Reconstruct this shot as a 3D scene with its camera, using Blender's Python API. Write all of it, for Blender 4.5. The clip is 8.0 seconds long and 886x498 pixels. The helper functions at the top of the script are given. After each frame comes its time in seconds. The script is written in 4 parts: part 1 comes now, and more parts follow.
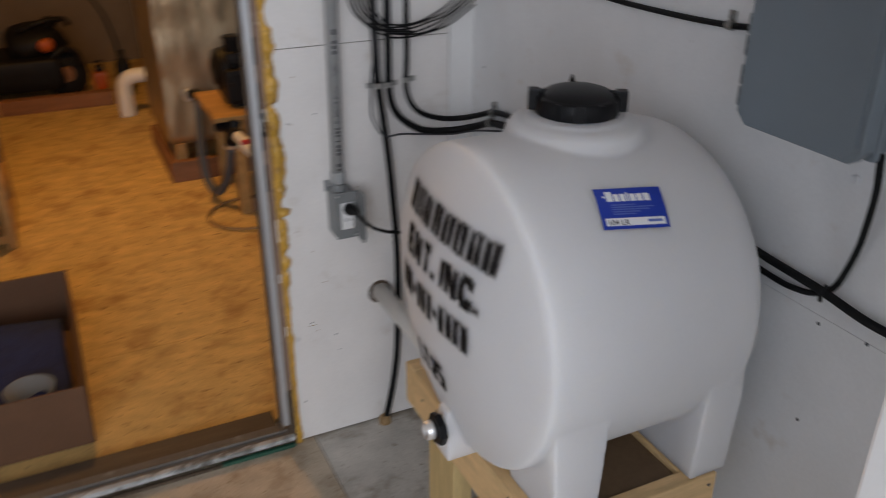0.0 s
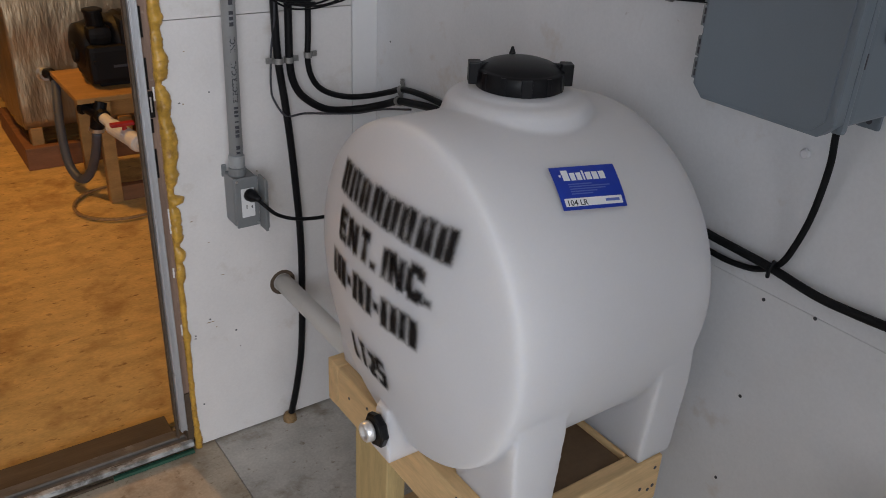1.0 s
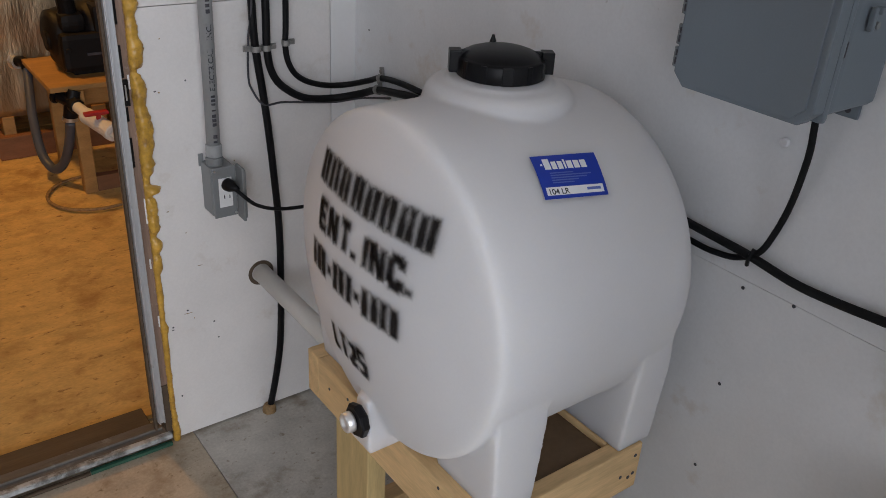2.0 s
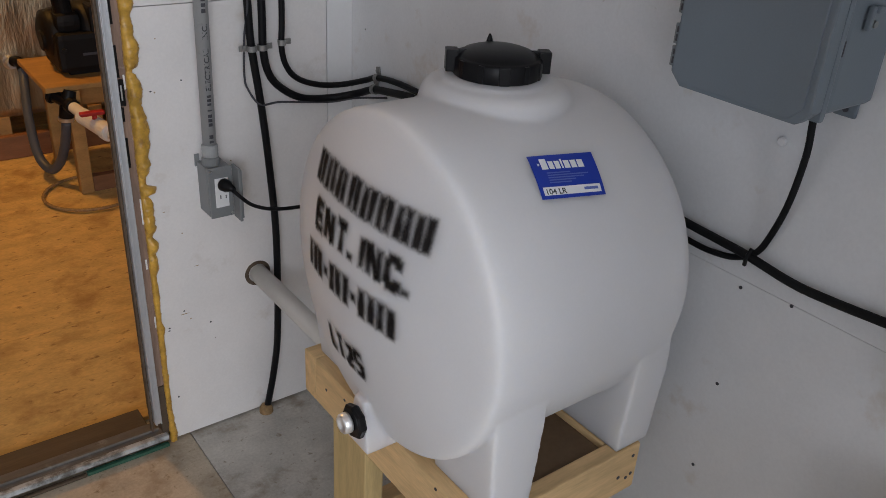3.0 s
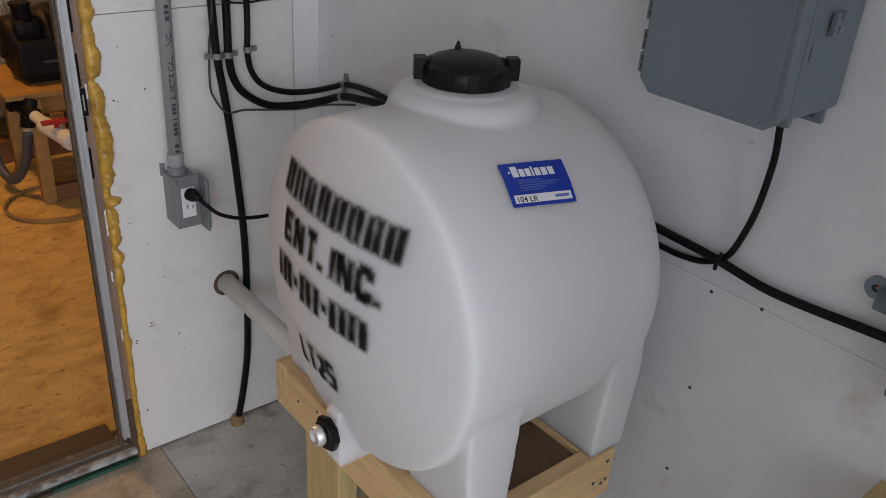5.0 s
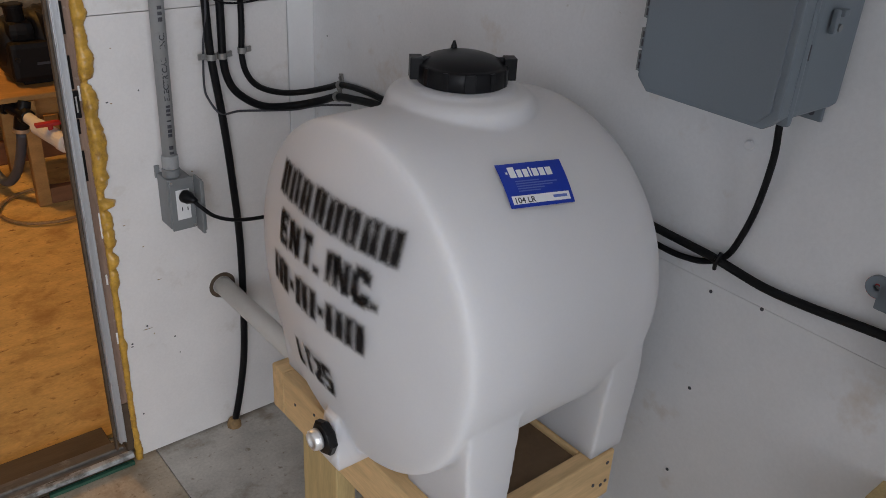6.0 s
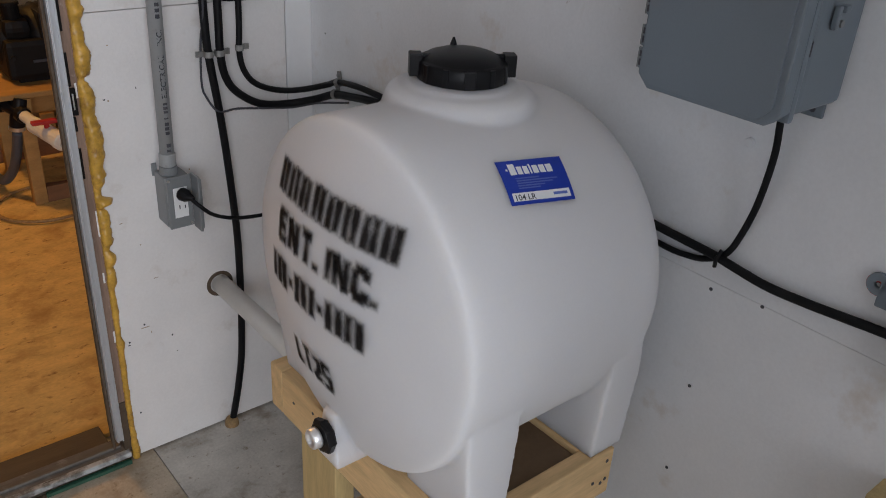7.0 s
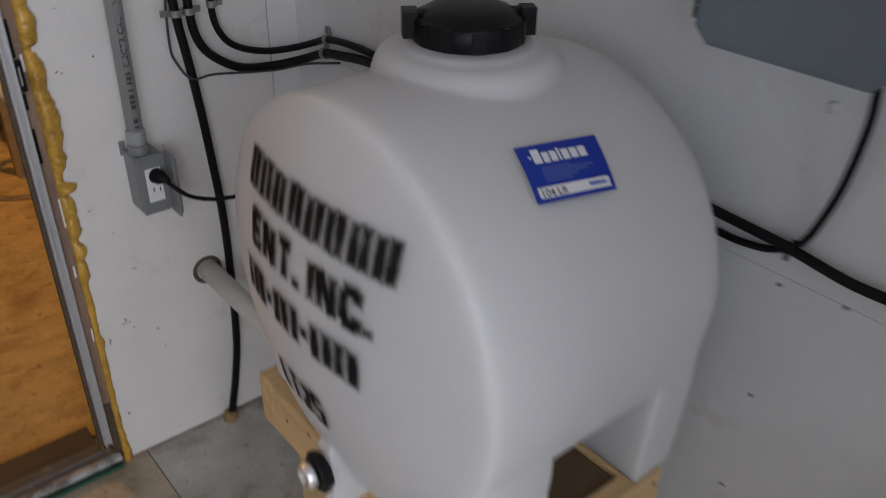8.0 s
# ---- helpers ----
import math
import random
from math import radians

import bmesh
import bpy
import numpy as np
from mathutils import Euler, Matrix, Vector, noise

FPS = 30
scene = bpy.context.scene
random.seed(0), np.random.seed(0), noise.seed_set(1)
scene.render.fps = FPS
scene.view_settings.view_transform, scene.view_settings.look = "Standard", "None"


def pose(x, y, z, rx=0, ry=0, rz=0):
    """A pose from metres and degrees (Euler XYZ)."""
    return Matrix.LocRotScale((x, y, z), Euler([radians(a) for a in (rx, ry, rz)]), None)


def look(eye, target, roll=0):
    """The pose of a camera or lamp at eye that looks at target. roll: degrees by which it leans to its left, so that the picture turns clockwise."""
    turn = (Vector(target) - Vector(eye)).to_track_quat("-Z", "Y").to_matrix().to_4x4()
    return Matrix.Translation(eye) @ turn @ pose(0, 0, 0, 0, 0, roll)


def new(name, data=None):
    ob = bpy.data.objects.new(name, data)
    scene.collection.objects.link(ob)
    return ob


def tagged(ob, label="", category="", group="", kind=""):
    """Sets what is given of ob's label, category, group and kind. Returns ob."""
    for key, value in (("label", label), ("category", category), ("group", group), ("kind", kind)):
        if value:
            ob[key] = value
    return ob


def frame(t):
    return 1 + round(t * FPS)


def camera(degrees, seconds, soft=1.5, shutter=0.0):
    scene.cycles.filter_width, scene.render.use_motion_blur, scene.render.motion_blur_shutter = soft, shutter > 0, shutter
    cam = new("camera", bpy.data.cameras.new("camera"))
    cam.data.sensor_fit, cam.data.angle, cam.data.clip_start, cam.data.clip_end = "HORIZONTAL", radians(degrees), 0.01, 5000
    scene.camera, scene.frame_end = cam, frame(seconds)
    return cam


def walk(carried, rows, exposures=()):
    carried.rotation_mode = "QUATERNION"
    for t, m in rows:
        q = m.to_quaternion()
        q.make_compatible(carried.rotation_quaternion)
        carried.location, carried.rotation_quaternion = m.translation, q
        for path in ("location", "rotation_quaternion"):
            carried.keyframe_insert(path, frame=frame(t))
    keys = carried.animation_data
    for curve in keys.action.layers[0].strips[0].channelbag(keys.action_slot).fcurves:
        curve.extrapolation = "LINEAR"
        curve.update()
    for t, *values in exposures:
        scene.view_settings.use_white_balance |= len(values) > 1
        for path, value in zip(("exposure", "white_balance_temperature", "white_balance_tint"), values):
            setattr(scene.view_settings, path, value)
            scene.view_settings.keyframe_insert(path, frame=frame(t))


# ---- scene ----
cam = camera(56.1, 8.0, 0.8, 0.8)
PATH = [
    (0, (0.003, 0.008, 1.466), (0.78, 1.627, 0.585), 0.1),
    (0.2, (-0.014, 0.049, 1.445), (0.874, 1.609, 0.562), -0.1),
    (0.4, (-0.034, 0.093, 1.429), (0.953, 1.567, 0.504), 1.6),
    (0.5, (-0.034, 0.101, 1.428), (0.972, 1.564, 0.506), 1.8),
    (1, (-0.047, 0.134, 1.428), (0.999, 1.575, 0.517), 2.9),
    (1.5, (-0.047, 0.14, 1.425), (1.026, 1.552, 0.5), 3.5),
    (3, (-0.044, 0.143, 1.423), (1.044, 1.54, 0.493), 3.5),
    (3.5, (-0.041, 0.154, 1.42), (1.054, 1.55, 0.496), 3.2),
    (4, (-0.04, 0.152, 1.424), (1.096, 1.514, 0.5), 3.5),
    (4.5, (-0.04, 0.15, 1.426), (1.105, 1.508, 0.507), 3.7),
    (6, (-0.032, 0.162, 1.424), (1.12, 1.513, 0.503), 3.4),
    (6.5, (-0.032, 0.161, 1.423), (1.123, 1.51, 0.504), 3.2),
    (7, (-0.033, 0.167, 1.42), (1.125, 1.512, 0.497), 3.5),
    (7.3, (-0.028, 0.174, 1.411), (1.124, 1.503, 0.46), 3.2),
    (7.5, (-0.006, 0.196, 1.404), (1.142, 1.507, 0.422), 3.0),
    (7.7, (0.023, 0.235, 1.394), (1.167, 1.53, 0.386), 3.5),
    (8, (0.108, 0.33, 1.382), (1.203, 1.639, 0.339), 1.1),
]
walk(cam, [(t, look(eye, target, roll)) for t, eye, target, roll in PATH], [(0.0, 0.0), (7.0, 0.0), (7.5, -0.06), (8.0, -0.26)])
DAY, WARM = 67.0, 86.0

# ---- light ----
world = bpy.data.worlds.new("world")
scene.world = world
world.use_nodes = True
wn = world.node_tree.nodes
sky = wn.new("ShaderNodeTexSky")
sky.sky_type, sky.sun_disc, sky.sun_elevation, sky.sun_rotation = "NISHITA", False, radians(35), radians(200)
wn["Background"].inputs[1].default_value = 0.08
world.node_tree.links.new(sky.outputs[0], wn["Background"].inputs[0])


def lamp(name, kind, energy, color, m, **more):
    d = bpy.data.lights.new(name, kind)
    d.energy, d.color = energy, color
    if "size" in more:
        d.shape, d.size, d.size_y = "RECTANGLE", more["size"][0], more["size"][1]
    if "radius" in more:
        d.shadow_soft_size = more["radius"]
    ob = new(name, d)
    ob.matrix_world = m
    return ob


# daylight through the wide doorway behind the camera, and the warm bulb of the next room
lamp("daylight", "AREA", DAY, (0.825, 0.885, 1.0), look((-1.20, -2.30, 1.78), (-0.30, 1.8, 1.05)), size=(2.7, 2.1))
lamp("bulb_light", "POINT", WARM, (1.0, 0.51, 0.125), pose(0.10, 3.75, 2.18), radius=0.06)

# ---- materials ----


def material(name, color, rough=0.6, metal=0.0, var=0.12, scale=12.0, fine=120.0, bump=0.15, dist=0.002, dirt=None, dirt_at=0.6, dirt_scale=5.0, sss=0.0, stretch=(1, 1, 1), spec=0.5, per_object=0.0, alpha_soft=False, specks=None):
    m = bpy.data.materials.new(name)
    m.use_nodes = True
    nt = m.node_tree
    n, l = nt.nodes, nt.links
    b = n["Principled BSDF"]
    b.inputs["Roughness"].default_value, b.inputs["Metallic"].default_value = rough, metal
    b.inputs["Specular IOR Level"].default_value = spec
    tc = n.new("ShaderNodeTexCoord")
    mp = n.new("ShaderNodeMapping")
    mp.inputs["Scale"].default_value = stretch
    l.new(tc.outputs["Object"], mp.inputs[0])
    big, small = n.new("ShaderNodeTexNoise"), n.new("ShaderNodeTexNoise")
    for t, s, d in ((big, scale, 5), (small, fine, 3)):
        t.inputs["Scale"].default_value, t.inputs["Detail"].default_value = s, d
        l.new(mp.outputs[0], t.inputs["Vector"])
    mix = n.new("ShaderNodeMath")
    mix.operation = "MULTIPLY_ADD"
    l.new(small.outputs[0], mix.inputs[0])
    mix.inputs[1].default_value = 0.5
    l.new(big.outputs[0], mix.inputs[2])
    ramp = n.new("ShaderNodeMapRange")
    ramp.inputs["From Min"].default_value, ramp.inputs["From Max"].default_value = 0.45, 1.05
    ramp.inputs["To Min"].default_value, ramp.inputs["To Max"].default_value = 1 - var, 1 + var
    l.new(mix.outputs[0], ramp.inputs["Value"])
    tone = n.new("ShaderNodeVectorMath")
    tone.operation = "SCALE"
    tone.inputs[0].default_value = color
    l.new(ramp.outputs[0], tone.inputs["Scale"])
    out = tone.outputs[0]
    if per_object:
        info = n.new("ShaderNodeObjectInfo")
        r2 = n.new("ShaderNodeMapRange")
        r2.inputs["To Min"].default_value, r2.inputs["To Max"].default_value = 1 - per_object, 1 + per_object
        l.new(info.outputs["Random"], r2.inputs["Value"])
        sc = n.new("ShaderNodeVectorMath")
        sc.operation = "SCALE"
        l.new(out, sc.inputs[0])
        l.new(r2.outputs[0], sc.inputs["Scale"])
        out = sc.outputs[0]
    if dirt:
        dn = n.new("ShaderNodeTexNoise")
        dn.inputs["Scale"].default_value, dn.inputs["Detail"].default_value, dn.inputs["Roughness"].default_value = dirt_scale, 8, 0.65
        l.new(tc.outputs["Object"], dn.inputs["Vector"])
        dr = n.new("ShaderNodeMapRange")
        dr.inputs["From Min"].default_value, dr.inputs["From Max"].default_value = dirt_at, dirt_at + 0.16
        l.new(dn.outputs[0], dr.inputs["Value"])
        mx = n.new("ShaderNodeMix")
        mx.data_type = "RGBA"
        l.new(dr.outputs[0], mx.inputs["Factor"])
        l.new(out, mx.inputs["A"])
        mx.inputs["B"].default_value = (*dirt, 1)
        out = mx.outputs["Result"]
    if specks:
        tint, s_scale, s_at = specks
        sn = n.new("ShaderNodeTexNoise")
        sn.inputs["Scale"].default_value, sn.inputs["Detail"].default_value, sn.inputs["Roughness"].default_value = s_scale, 4, 0.6
        l.new(mp.outputs[0], sn.inputs["Vector"])
        sr = n.new("ShaderNodeMapRange")
        sr.inputs["From Min"].default_value, sr.inputs["From Max"].default_value = s_at, s_at + 0.12
        l.new(sn.outputs[0], sr.inputs["Value"])
        sx = n.new("ShaderNodeMix")
        sx.data_type = "RGBA"
        l.new(sr.outputs[0], sx.inputs["Factor"])
        l.new(out, sx.inputs["A"])
        sx.inputs["B"].default_value = (*tint, 1)
        out = sx.outputs["Result"]
    l.new(out, b.inputs["Base Color"])
    if bump:
        bp = n.new("ShaderNodeBump")
        bp.inputs["Strength"].default_value, bp.inputs["Distance"].default_value = bump, dist
        l.new(mix.outputs[0], bp.inputs["Height"])
        l.new(bp.outputs[0], b.inputs["Normal"])
    if sss:
        b.inputs["Subsurface Weight"].default_value = sss
        b.inputs["Subsurface Radius"].default_value = (1.0, 0.95, 0.85)
        b.inputs["Subsurface Scale"].default_value = 0.06
    if alpha_soft:
        at = n.new("ShaderNodeAttribute")
        at.attribute_name = "soft"
        sp = n.new("ShaderNodeTexNoise")
        sp.inputs["Scale"].default_value, sp.inputs["Detail"].default_value = 420, 2
        l.new(tc.outputs["Object"], sp.inputs["Vector"])
        ad = n.new("ShaderNodeMath")
        ad.operation = "MULTIPLY_ADD"
        l.new(sp.outputs[0], ad.inputs[0])
        ad.inputs[1].default_value = 0.3
        l.new(at.outputs["Fac"], ad.inputs[2])
        rr = n.new("ShaderNodeMapRange")
        rr.interpolation_type = "SMOOTHSTEP"
        rr.inputs["From Min"].default_value, rr.inputs["From Max"].default_value = 0.24, 0.92
        rr.inputs["To Max"].default_value = 0.95
        l.new(ad.outputs[0], rr.inputs["Value"])
        l.new(rr.outputs[0], b.inputs["Alpha"])
    return m


WALL = material("white_wall_paint", (0.735, 0.742, 0.755), 0.55, var=0.06, scale=7, fine=190, bump=0.35, dist=0.0018, dirt=(0.62, 0.57, 0.52), dirt_at=0.60, dirt_scale=8, specks=((0.40, 0.35, 0.30), 60, 0.735))
# same paint as WALL, with warm spill from the bulb put into its tone
WARMWALL = material("white_paint_warm_spill", (0.775, 0.750, 0.735), 0.55, var=0.06, scale=7, fine=190, bump=0.35, dist=0.0018, dirt=(0.62, 0.57, 0.52), dirt_at=0.60, dirt_scale=8, specks=((0.40, 0.35, 0.30), 60, 0.735))
TRIM = material("white_trim_paint", (0.80, 0.80, 0.80), 0.45, var=0.03, scale=9, bump=0.05)
POLY = material("natural_polyethylene", (0.635, 0.630, 0.636), 0.58, spec=0.35, var=0.025, scale=9, fine=260, bump=0.05, dist=0.001, dirt=(0.50, 0.49, 0.47), dirt_at=0.68, dirt_scale=14, sss=1.0)
BLACK = material("black_plastic", (0.007, 0.007, 0.008), 0.36, spec=0.18, var=0.2, bump=0.06, dist=0.0006)
HOSE = material("black_polyethylene_pipe", (0.007, 0.007, 0.008), 0.42, spec=0.18, var=0.25, bump=0.05, dist=0.0006)
RUBBER = material("black_cord_rubber", (0.008, 0.008, 0.009), 0.6, spec=0.18, var=0.2, bump=0.05)
GREY = material("grey_enclosure_plastic", (0.155, 0.185, 0.215), 0.5, var=0.05, scale=8, fine=400, bump=0.12, dist=0.0006)
PVC = material("grey_electrical_plastic", (0.20, 0.21, 0.215), 0.45, var=0.07, fine=160, bump=0.06, dirt=(0.16, 0.155, 0.15), dirt_at=0.64, dirt_scale=30)
COND = material("pale_grey_conduit_plastic", (0.33, 0.34, 0.345), 0.45, var=0.07, fine=160, bump=0.06, dirt=(0.20, 0.195, 0.19), dirt_at=0.62, dirt_scale=30)
WPVC = material("white_drain_plastic", (0.72, 0.70, 0.66), 0.4, var=0.05, bump=0.04, dirt=(0.5, 0.45, 0.38), dirt_at=0.68, dirt_scale=20)
PINE = material("pine_lumber", (0.66, 0.45, 0.225), 0.6, var=0.22, scale=9, fine=60, bump=0.2, dist=0.001, stretch=(5, 0.7, 5), per_object=0.06)
PINE_X = material("pine_lumber_x", (0.66, 0.45, 0.225), 0.6, var=0.22, scale=9, fine=60, bump=0.2, dist=0.001, stretch=(0.7, 5, 5), per_object=0.06)
# grain along z; darker and more olive than the pine of the beams
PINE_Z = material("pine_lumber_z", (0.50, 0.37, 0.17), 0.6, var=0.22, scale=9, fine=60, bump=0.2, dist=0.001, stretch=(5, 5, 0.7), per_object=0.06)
DARKWOOD = material("weathered_door_jamb", (0.27, 0.18, 0.135), 0.7, var=0.3, scale=10, fine=70, bump=0.3, stretch=(4, 4, 0.6), dirt=(0.55, 0.47, 0.41), dirt_at=0.60, dirt_scale=30)
# threshold wood; its dark tone also serves the shaded strips at the doorway
SILLWOOD = material("worn_threshold_and_shade", (0.088, 0.060, 0.038), 0.7, var=0.3, scale=10, fine=70, bump=0.3, stretch=(0.6, 4, 4), dirt=(0.09, 0.07, 0.05), dirt_at=0.58, dirt_scale=14)
ALU = material("dull_aluminium", (0.60, 0.61, 0.63), 0.5, 0.6, var=0.1, scale=15, fine=90, bump=0.08, dist=0.0008, stretch=(3, 3, 0.5), dirt=(0.28, 0.26, 0.25), dirt_at=0.62, dirt_scale=26)
CLAMP = material("grey_zinc_clamp", (0.30, 0.295, 0.285), 0.45, 0.6, var=0.2, scale=60, bump=0.1)
STEEL = material("zinc_steel", (0.62, 0.62, 0.61), 0.35, 0.9, var=0.1, bump=0.05)
CHROME = material("bright_metal", (0.88, 0.88, 0.88), 0.32, 0.7, var=0.05, bump=0.05)
FOAM = material("cured_spray_foam", (0.57, 0.325, 0.055), 0.30, var=0.34, scale=34, fine=150, bump=0.5, dist=0.003, dirt=(0.29, 0.15, 0.035), dirt_at=0.53, dirt_scale=40)
CONCRETE = material("dirty_concrete", (0.50, 0.475, 0.43), 0.75, var=0.26, scale=11, fine=150, bump=0.3, dist=0.0015, dirt=(0.27, 0.225, 0.175), dirt_at=0.52, dirt_scale=7, specks=((0.27, 0.225, 0.175), 60, 0.61))
STAINED = material("tan_stained_concrete", (0.47, 0.395, 0.30), 0.75, var=0.26, scale=11, fine=150, bump=0.3, dist=0.0015, dirt=(0.29, 0.215, 0.14), dirt_at=0.50, dirt_scale=7, specks=((0.24, 0.18, 0.115), 55, 0.60))
PLY = material("dirty_plywood_floor", (0.60, 0.405, 0.150), 0.7, var=0.27, scale=10, fine=75, bump=0.35, dist=0.0015, stretch=(1.0, 1.8, 2), dirt=(0.37, 0.21, 0.070), dirt_at=0.515, dirt_scale=5.5, specks=((0.24, 0.125, 0.042), 26, 0.60), per_object=0.04)
NOSING = material("scraped_sill_metal", (0.50, 0.52, 0.53), 0.75, 0.0, spec=0.25, var=0.3, scale=16, fine=80, bump=0.2, stretch=(0.6, 3, 3), dirt=(0.15, 0.145, 0.135), dirt_at=0.46, dirt_scale=16, specks=((0.10, 0.085, 0.07), 36, 0.60))
SILL = material("grimy_sill_metal", (0.15, 0.135, 0.12), 0.8, 0.0, var=0.25, scale=20, fine=90, bump=0.2, stretch=(0.5, 3, 3), dirt=(0.27, 0.265, 0.25), dirt_at=0.58, dirt_scale=18, specks=((0.10, 0.08, 0.06), 40, 0.62))
# tone chosen for the warm bounce it sends down, not a known board
CEIL = material("ceiling_bounce_tone", (0.56, 0.48, 0.40), 0.8, var=0.2)
TRAYWOOD = material("dark_hardboard", (0.155, 0.095, 0.05), 0.7, var=0.2, scale=14, bump=0.1)
GREEN = material("green_plastic_strip", (0.03, 0.10, 0.065), 0.5, var=0.2, bump=0.1)
BLUE = material("blue_printed_label", (0.016, 0.045, 0.36), 0.35, var=0.06, bump=0.0)
PAPER = material("white_label_print", (0.80, 0.80, 0.82), 0.4, var=0.03, bump=0.0)
PALE = material("pale_blue_print", (0.12, 0.17, 0.48), 0.4, var=0.03, bump=0.0)
INK = material("dark_print", (0.05, 0.05, 0.06), 0.6, var=0.1, bump=0.0)
SPRAY = material("black_spray_paint", (0.010, 0.008, 0.008), 0.8, spec=0.1, var=0.2, bump=0.0, alpha_soft=True)
# silver foil; the orange reflections of the workshop are tinted into its base
FOIL = material("crinkled_foil_warm_sheen", (0.42, 0.335, 0.225), 0.42, 0.85, var=0.15, scale=9, fine=34, bump=0.6, dist=0.010, stretch=(2.5, 2.5, 0.6))
RED = material("red_plastic", (0.42, 0.018, 0.02), 0.4, var=0.1, bump=0.0)
RUST = material("reddish_timber", (0.22, 0.095, 0.040), 0.7, var=0.25, scale=8, bump=0.3, stretch=(0.7, 4, 4))
WOOD = material("workshop_timber", (0.38, 0.205, 0.062), 0.65, var=0.25, scale=8, bump=0.25, stretch=(1, 3, 3))
CARD = material("brown_cardboard", (0.13, 0.062, 0.030), 0.8, var=0.12, bump=0.1)
CLOTH = material("dark_blue_cloth", (0.012, 0.024, 0.10), 0.9, var=0.3, scale=20, bump=0.5, dist=0.01)
MACH = material("dark_machine_paint", (0.008, 0.007, 0.007), 0.55, spec=0.2, var=0.3, bump=0.1)
ORANGE = material("orange_machine_paint", (0.40, 0.075, 0.008), 0.45, var=0.15, bump=0.05)
HOSEGREY = material("grey_reinforced_hose", (0.065, 0.075, 0.095), 0.45, var=0.15, bump=0.1)
CLAY = material("brown_sealant", (0.27, 0.17, 0.075), 0.7, var=0.3, scale=60, bump=0.5, dist=0.003)
FARWALL = material("bare_board_wall", (0.15, 0.105, 0.065), 0.8, var=0.25, scale=4, bump=0.2, dirt=(0.16, 0.11, 0.07), dirt_at=0.55, dirt_scale=2.5)
BULB = bpy.data.materials.new("glowing_bulb")
BULB.use_nodes = True
BULB.node_tree.nodes["Principled BSDF"].inputs["Emission Color"].default_value = (1.0, 0.62, 0.25, 1)
BULB.node_tree.nodes["Principled BSDF"].inputs["Emission Strength"].default_value = 12

# ---- mesh helpers ----


def thing(name, at, label, category, group="", kind=""):
    ob = new(name)
    ob.empty_display_size = 0.05
    ob.location = at
    return tagged(ob, label, category, group, kind)


def part(name, bm, mat, parent=None, label="", smooth=False):
    """Links a bmesh, given in world metres, as one mesh; its origin is the parent's place."""
    me = bpy.data.meshes.new(name)
    base = Vector((0, 0, 0))
    p = parent
    while p is not None:
        base += p.location
        p = p.parent
    if base.length:
        bmesh.ops.translate(bm, vec=-base, verts=bm.verts)
    if smooth:
        for f in bm.faces:
            f.smooth = True
    bm.to_mesh(me)
    bm.free()
    me.materials.append(mat)
    ob = new(name, me)
    if parent is not None:
        ob.parent = parent
    if label:
        ob["label"] = label
    return ob


def box(a, b, bevel=0.0, bm=None, m=None, segs=2):
    bm2 = bmesh.new()
    bmesh.ops.create_cube(bm2, size=1)
    for v in bm2.verts:
        v.co = Vector([a[i] + (v.co[i] + 0.5) * (b[i] - a[i]) for i in range(3)])
    if bevel:
        bmesh.ops.bevel(bm2, geom=bm2.edges[:], offset=bevel, segments=segs, profile=0.6, affect="EDGES")
    if m is not None:
        bm2.transform(m)
    return join(bm, bm2)


def join(bm, other):
    if bm is None:
        return other
    me = bpy.data.meshes.new("tmp")
    other.to_mesh(me)
    other.free()
    bm.from_mesh(me)
    bpy.data.meshes.remove(me)
    return bm


def lathe(profile, m, n=48, bm=None):
    """Profile of (radius, height) turned round local z and set by m."""
    b = bmesh.new()
    rings = []
    for r, h in profile:
        if r < 1e-6:
            rings.append([b.verts.new(m @ Vector((0, 0, h)))])
        else:
            rings.append([b.verts.new(m @ Vector((r * math.cos(2 * math.pi * k / n), r * math.sin(2 * math.pi * k / n), h))) for k in range(n)])
    for p, q in zip(rings, rings[1:]):
        for k in range(n):
            j = (k + 1) % n
            if len(p) == 1 and len(q) > 1:
                b.faces.new((p[0], q[k], q[j]))
            elif len(q) == 1 and len(p) > 1:
                b.faces.new((p[k], q[0], p[j]))
            elif len(p) > 1:
                b.faces.new((p[k], q[k], q[j], p[j]))
    bmesh.ops.recalc_face_normals(b, faces=b.faces)
    return join(bm, b)


def along(points, steps=10):
    """A smooth line through points."""
    P = [Vector(p) for p in points]
    P = [2 * P[0] - P[1]] + P + [2 * P[-1] - P[-2]]
    out = []
    for a, b, c, d in zip(P, P[1:], P[2:], P[3:]):
        for k in range(steps):
            t = k / steps
            out.append(0.5 * (2 * b + (c - a) * t + (2 * a - 5 * b + 4 * c - d) * t * t + (3 * b - a - 3 * c + d) * t ** 3))
    return out + [P[-2]]


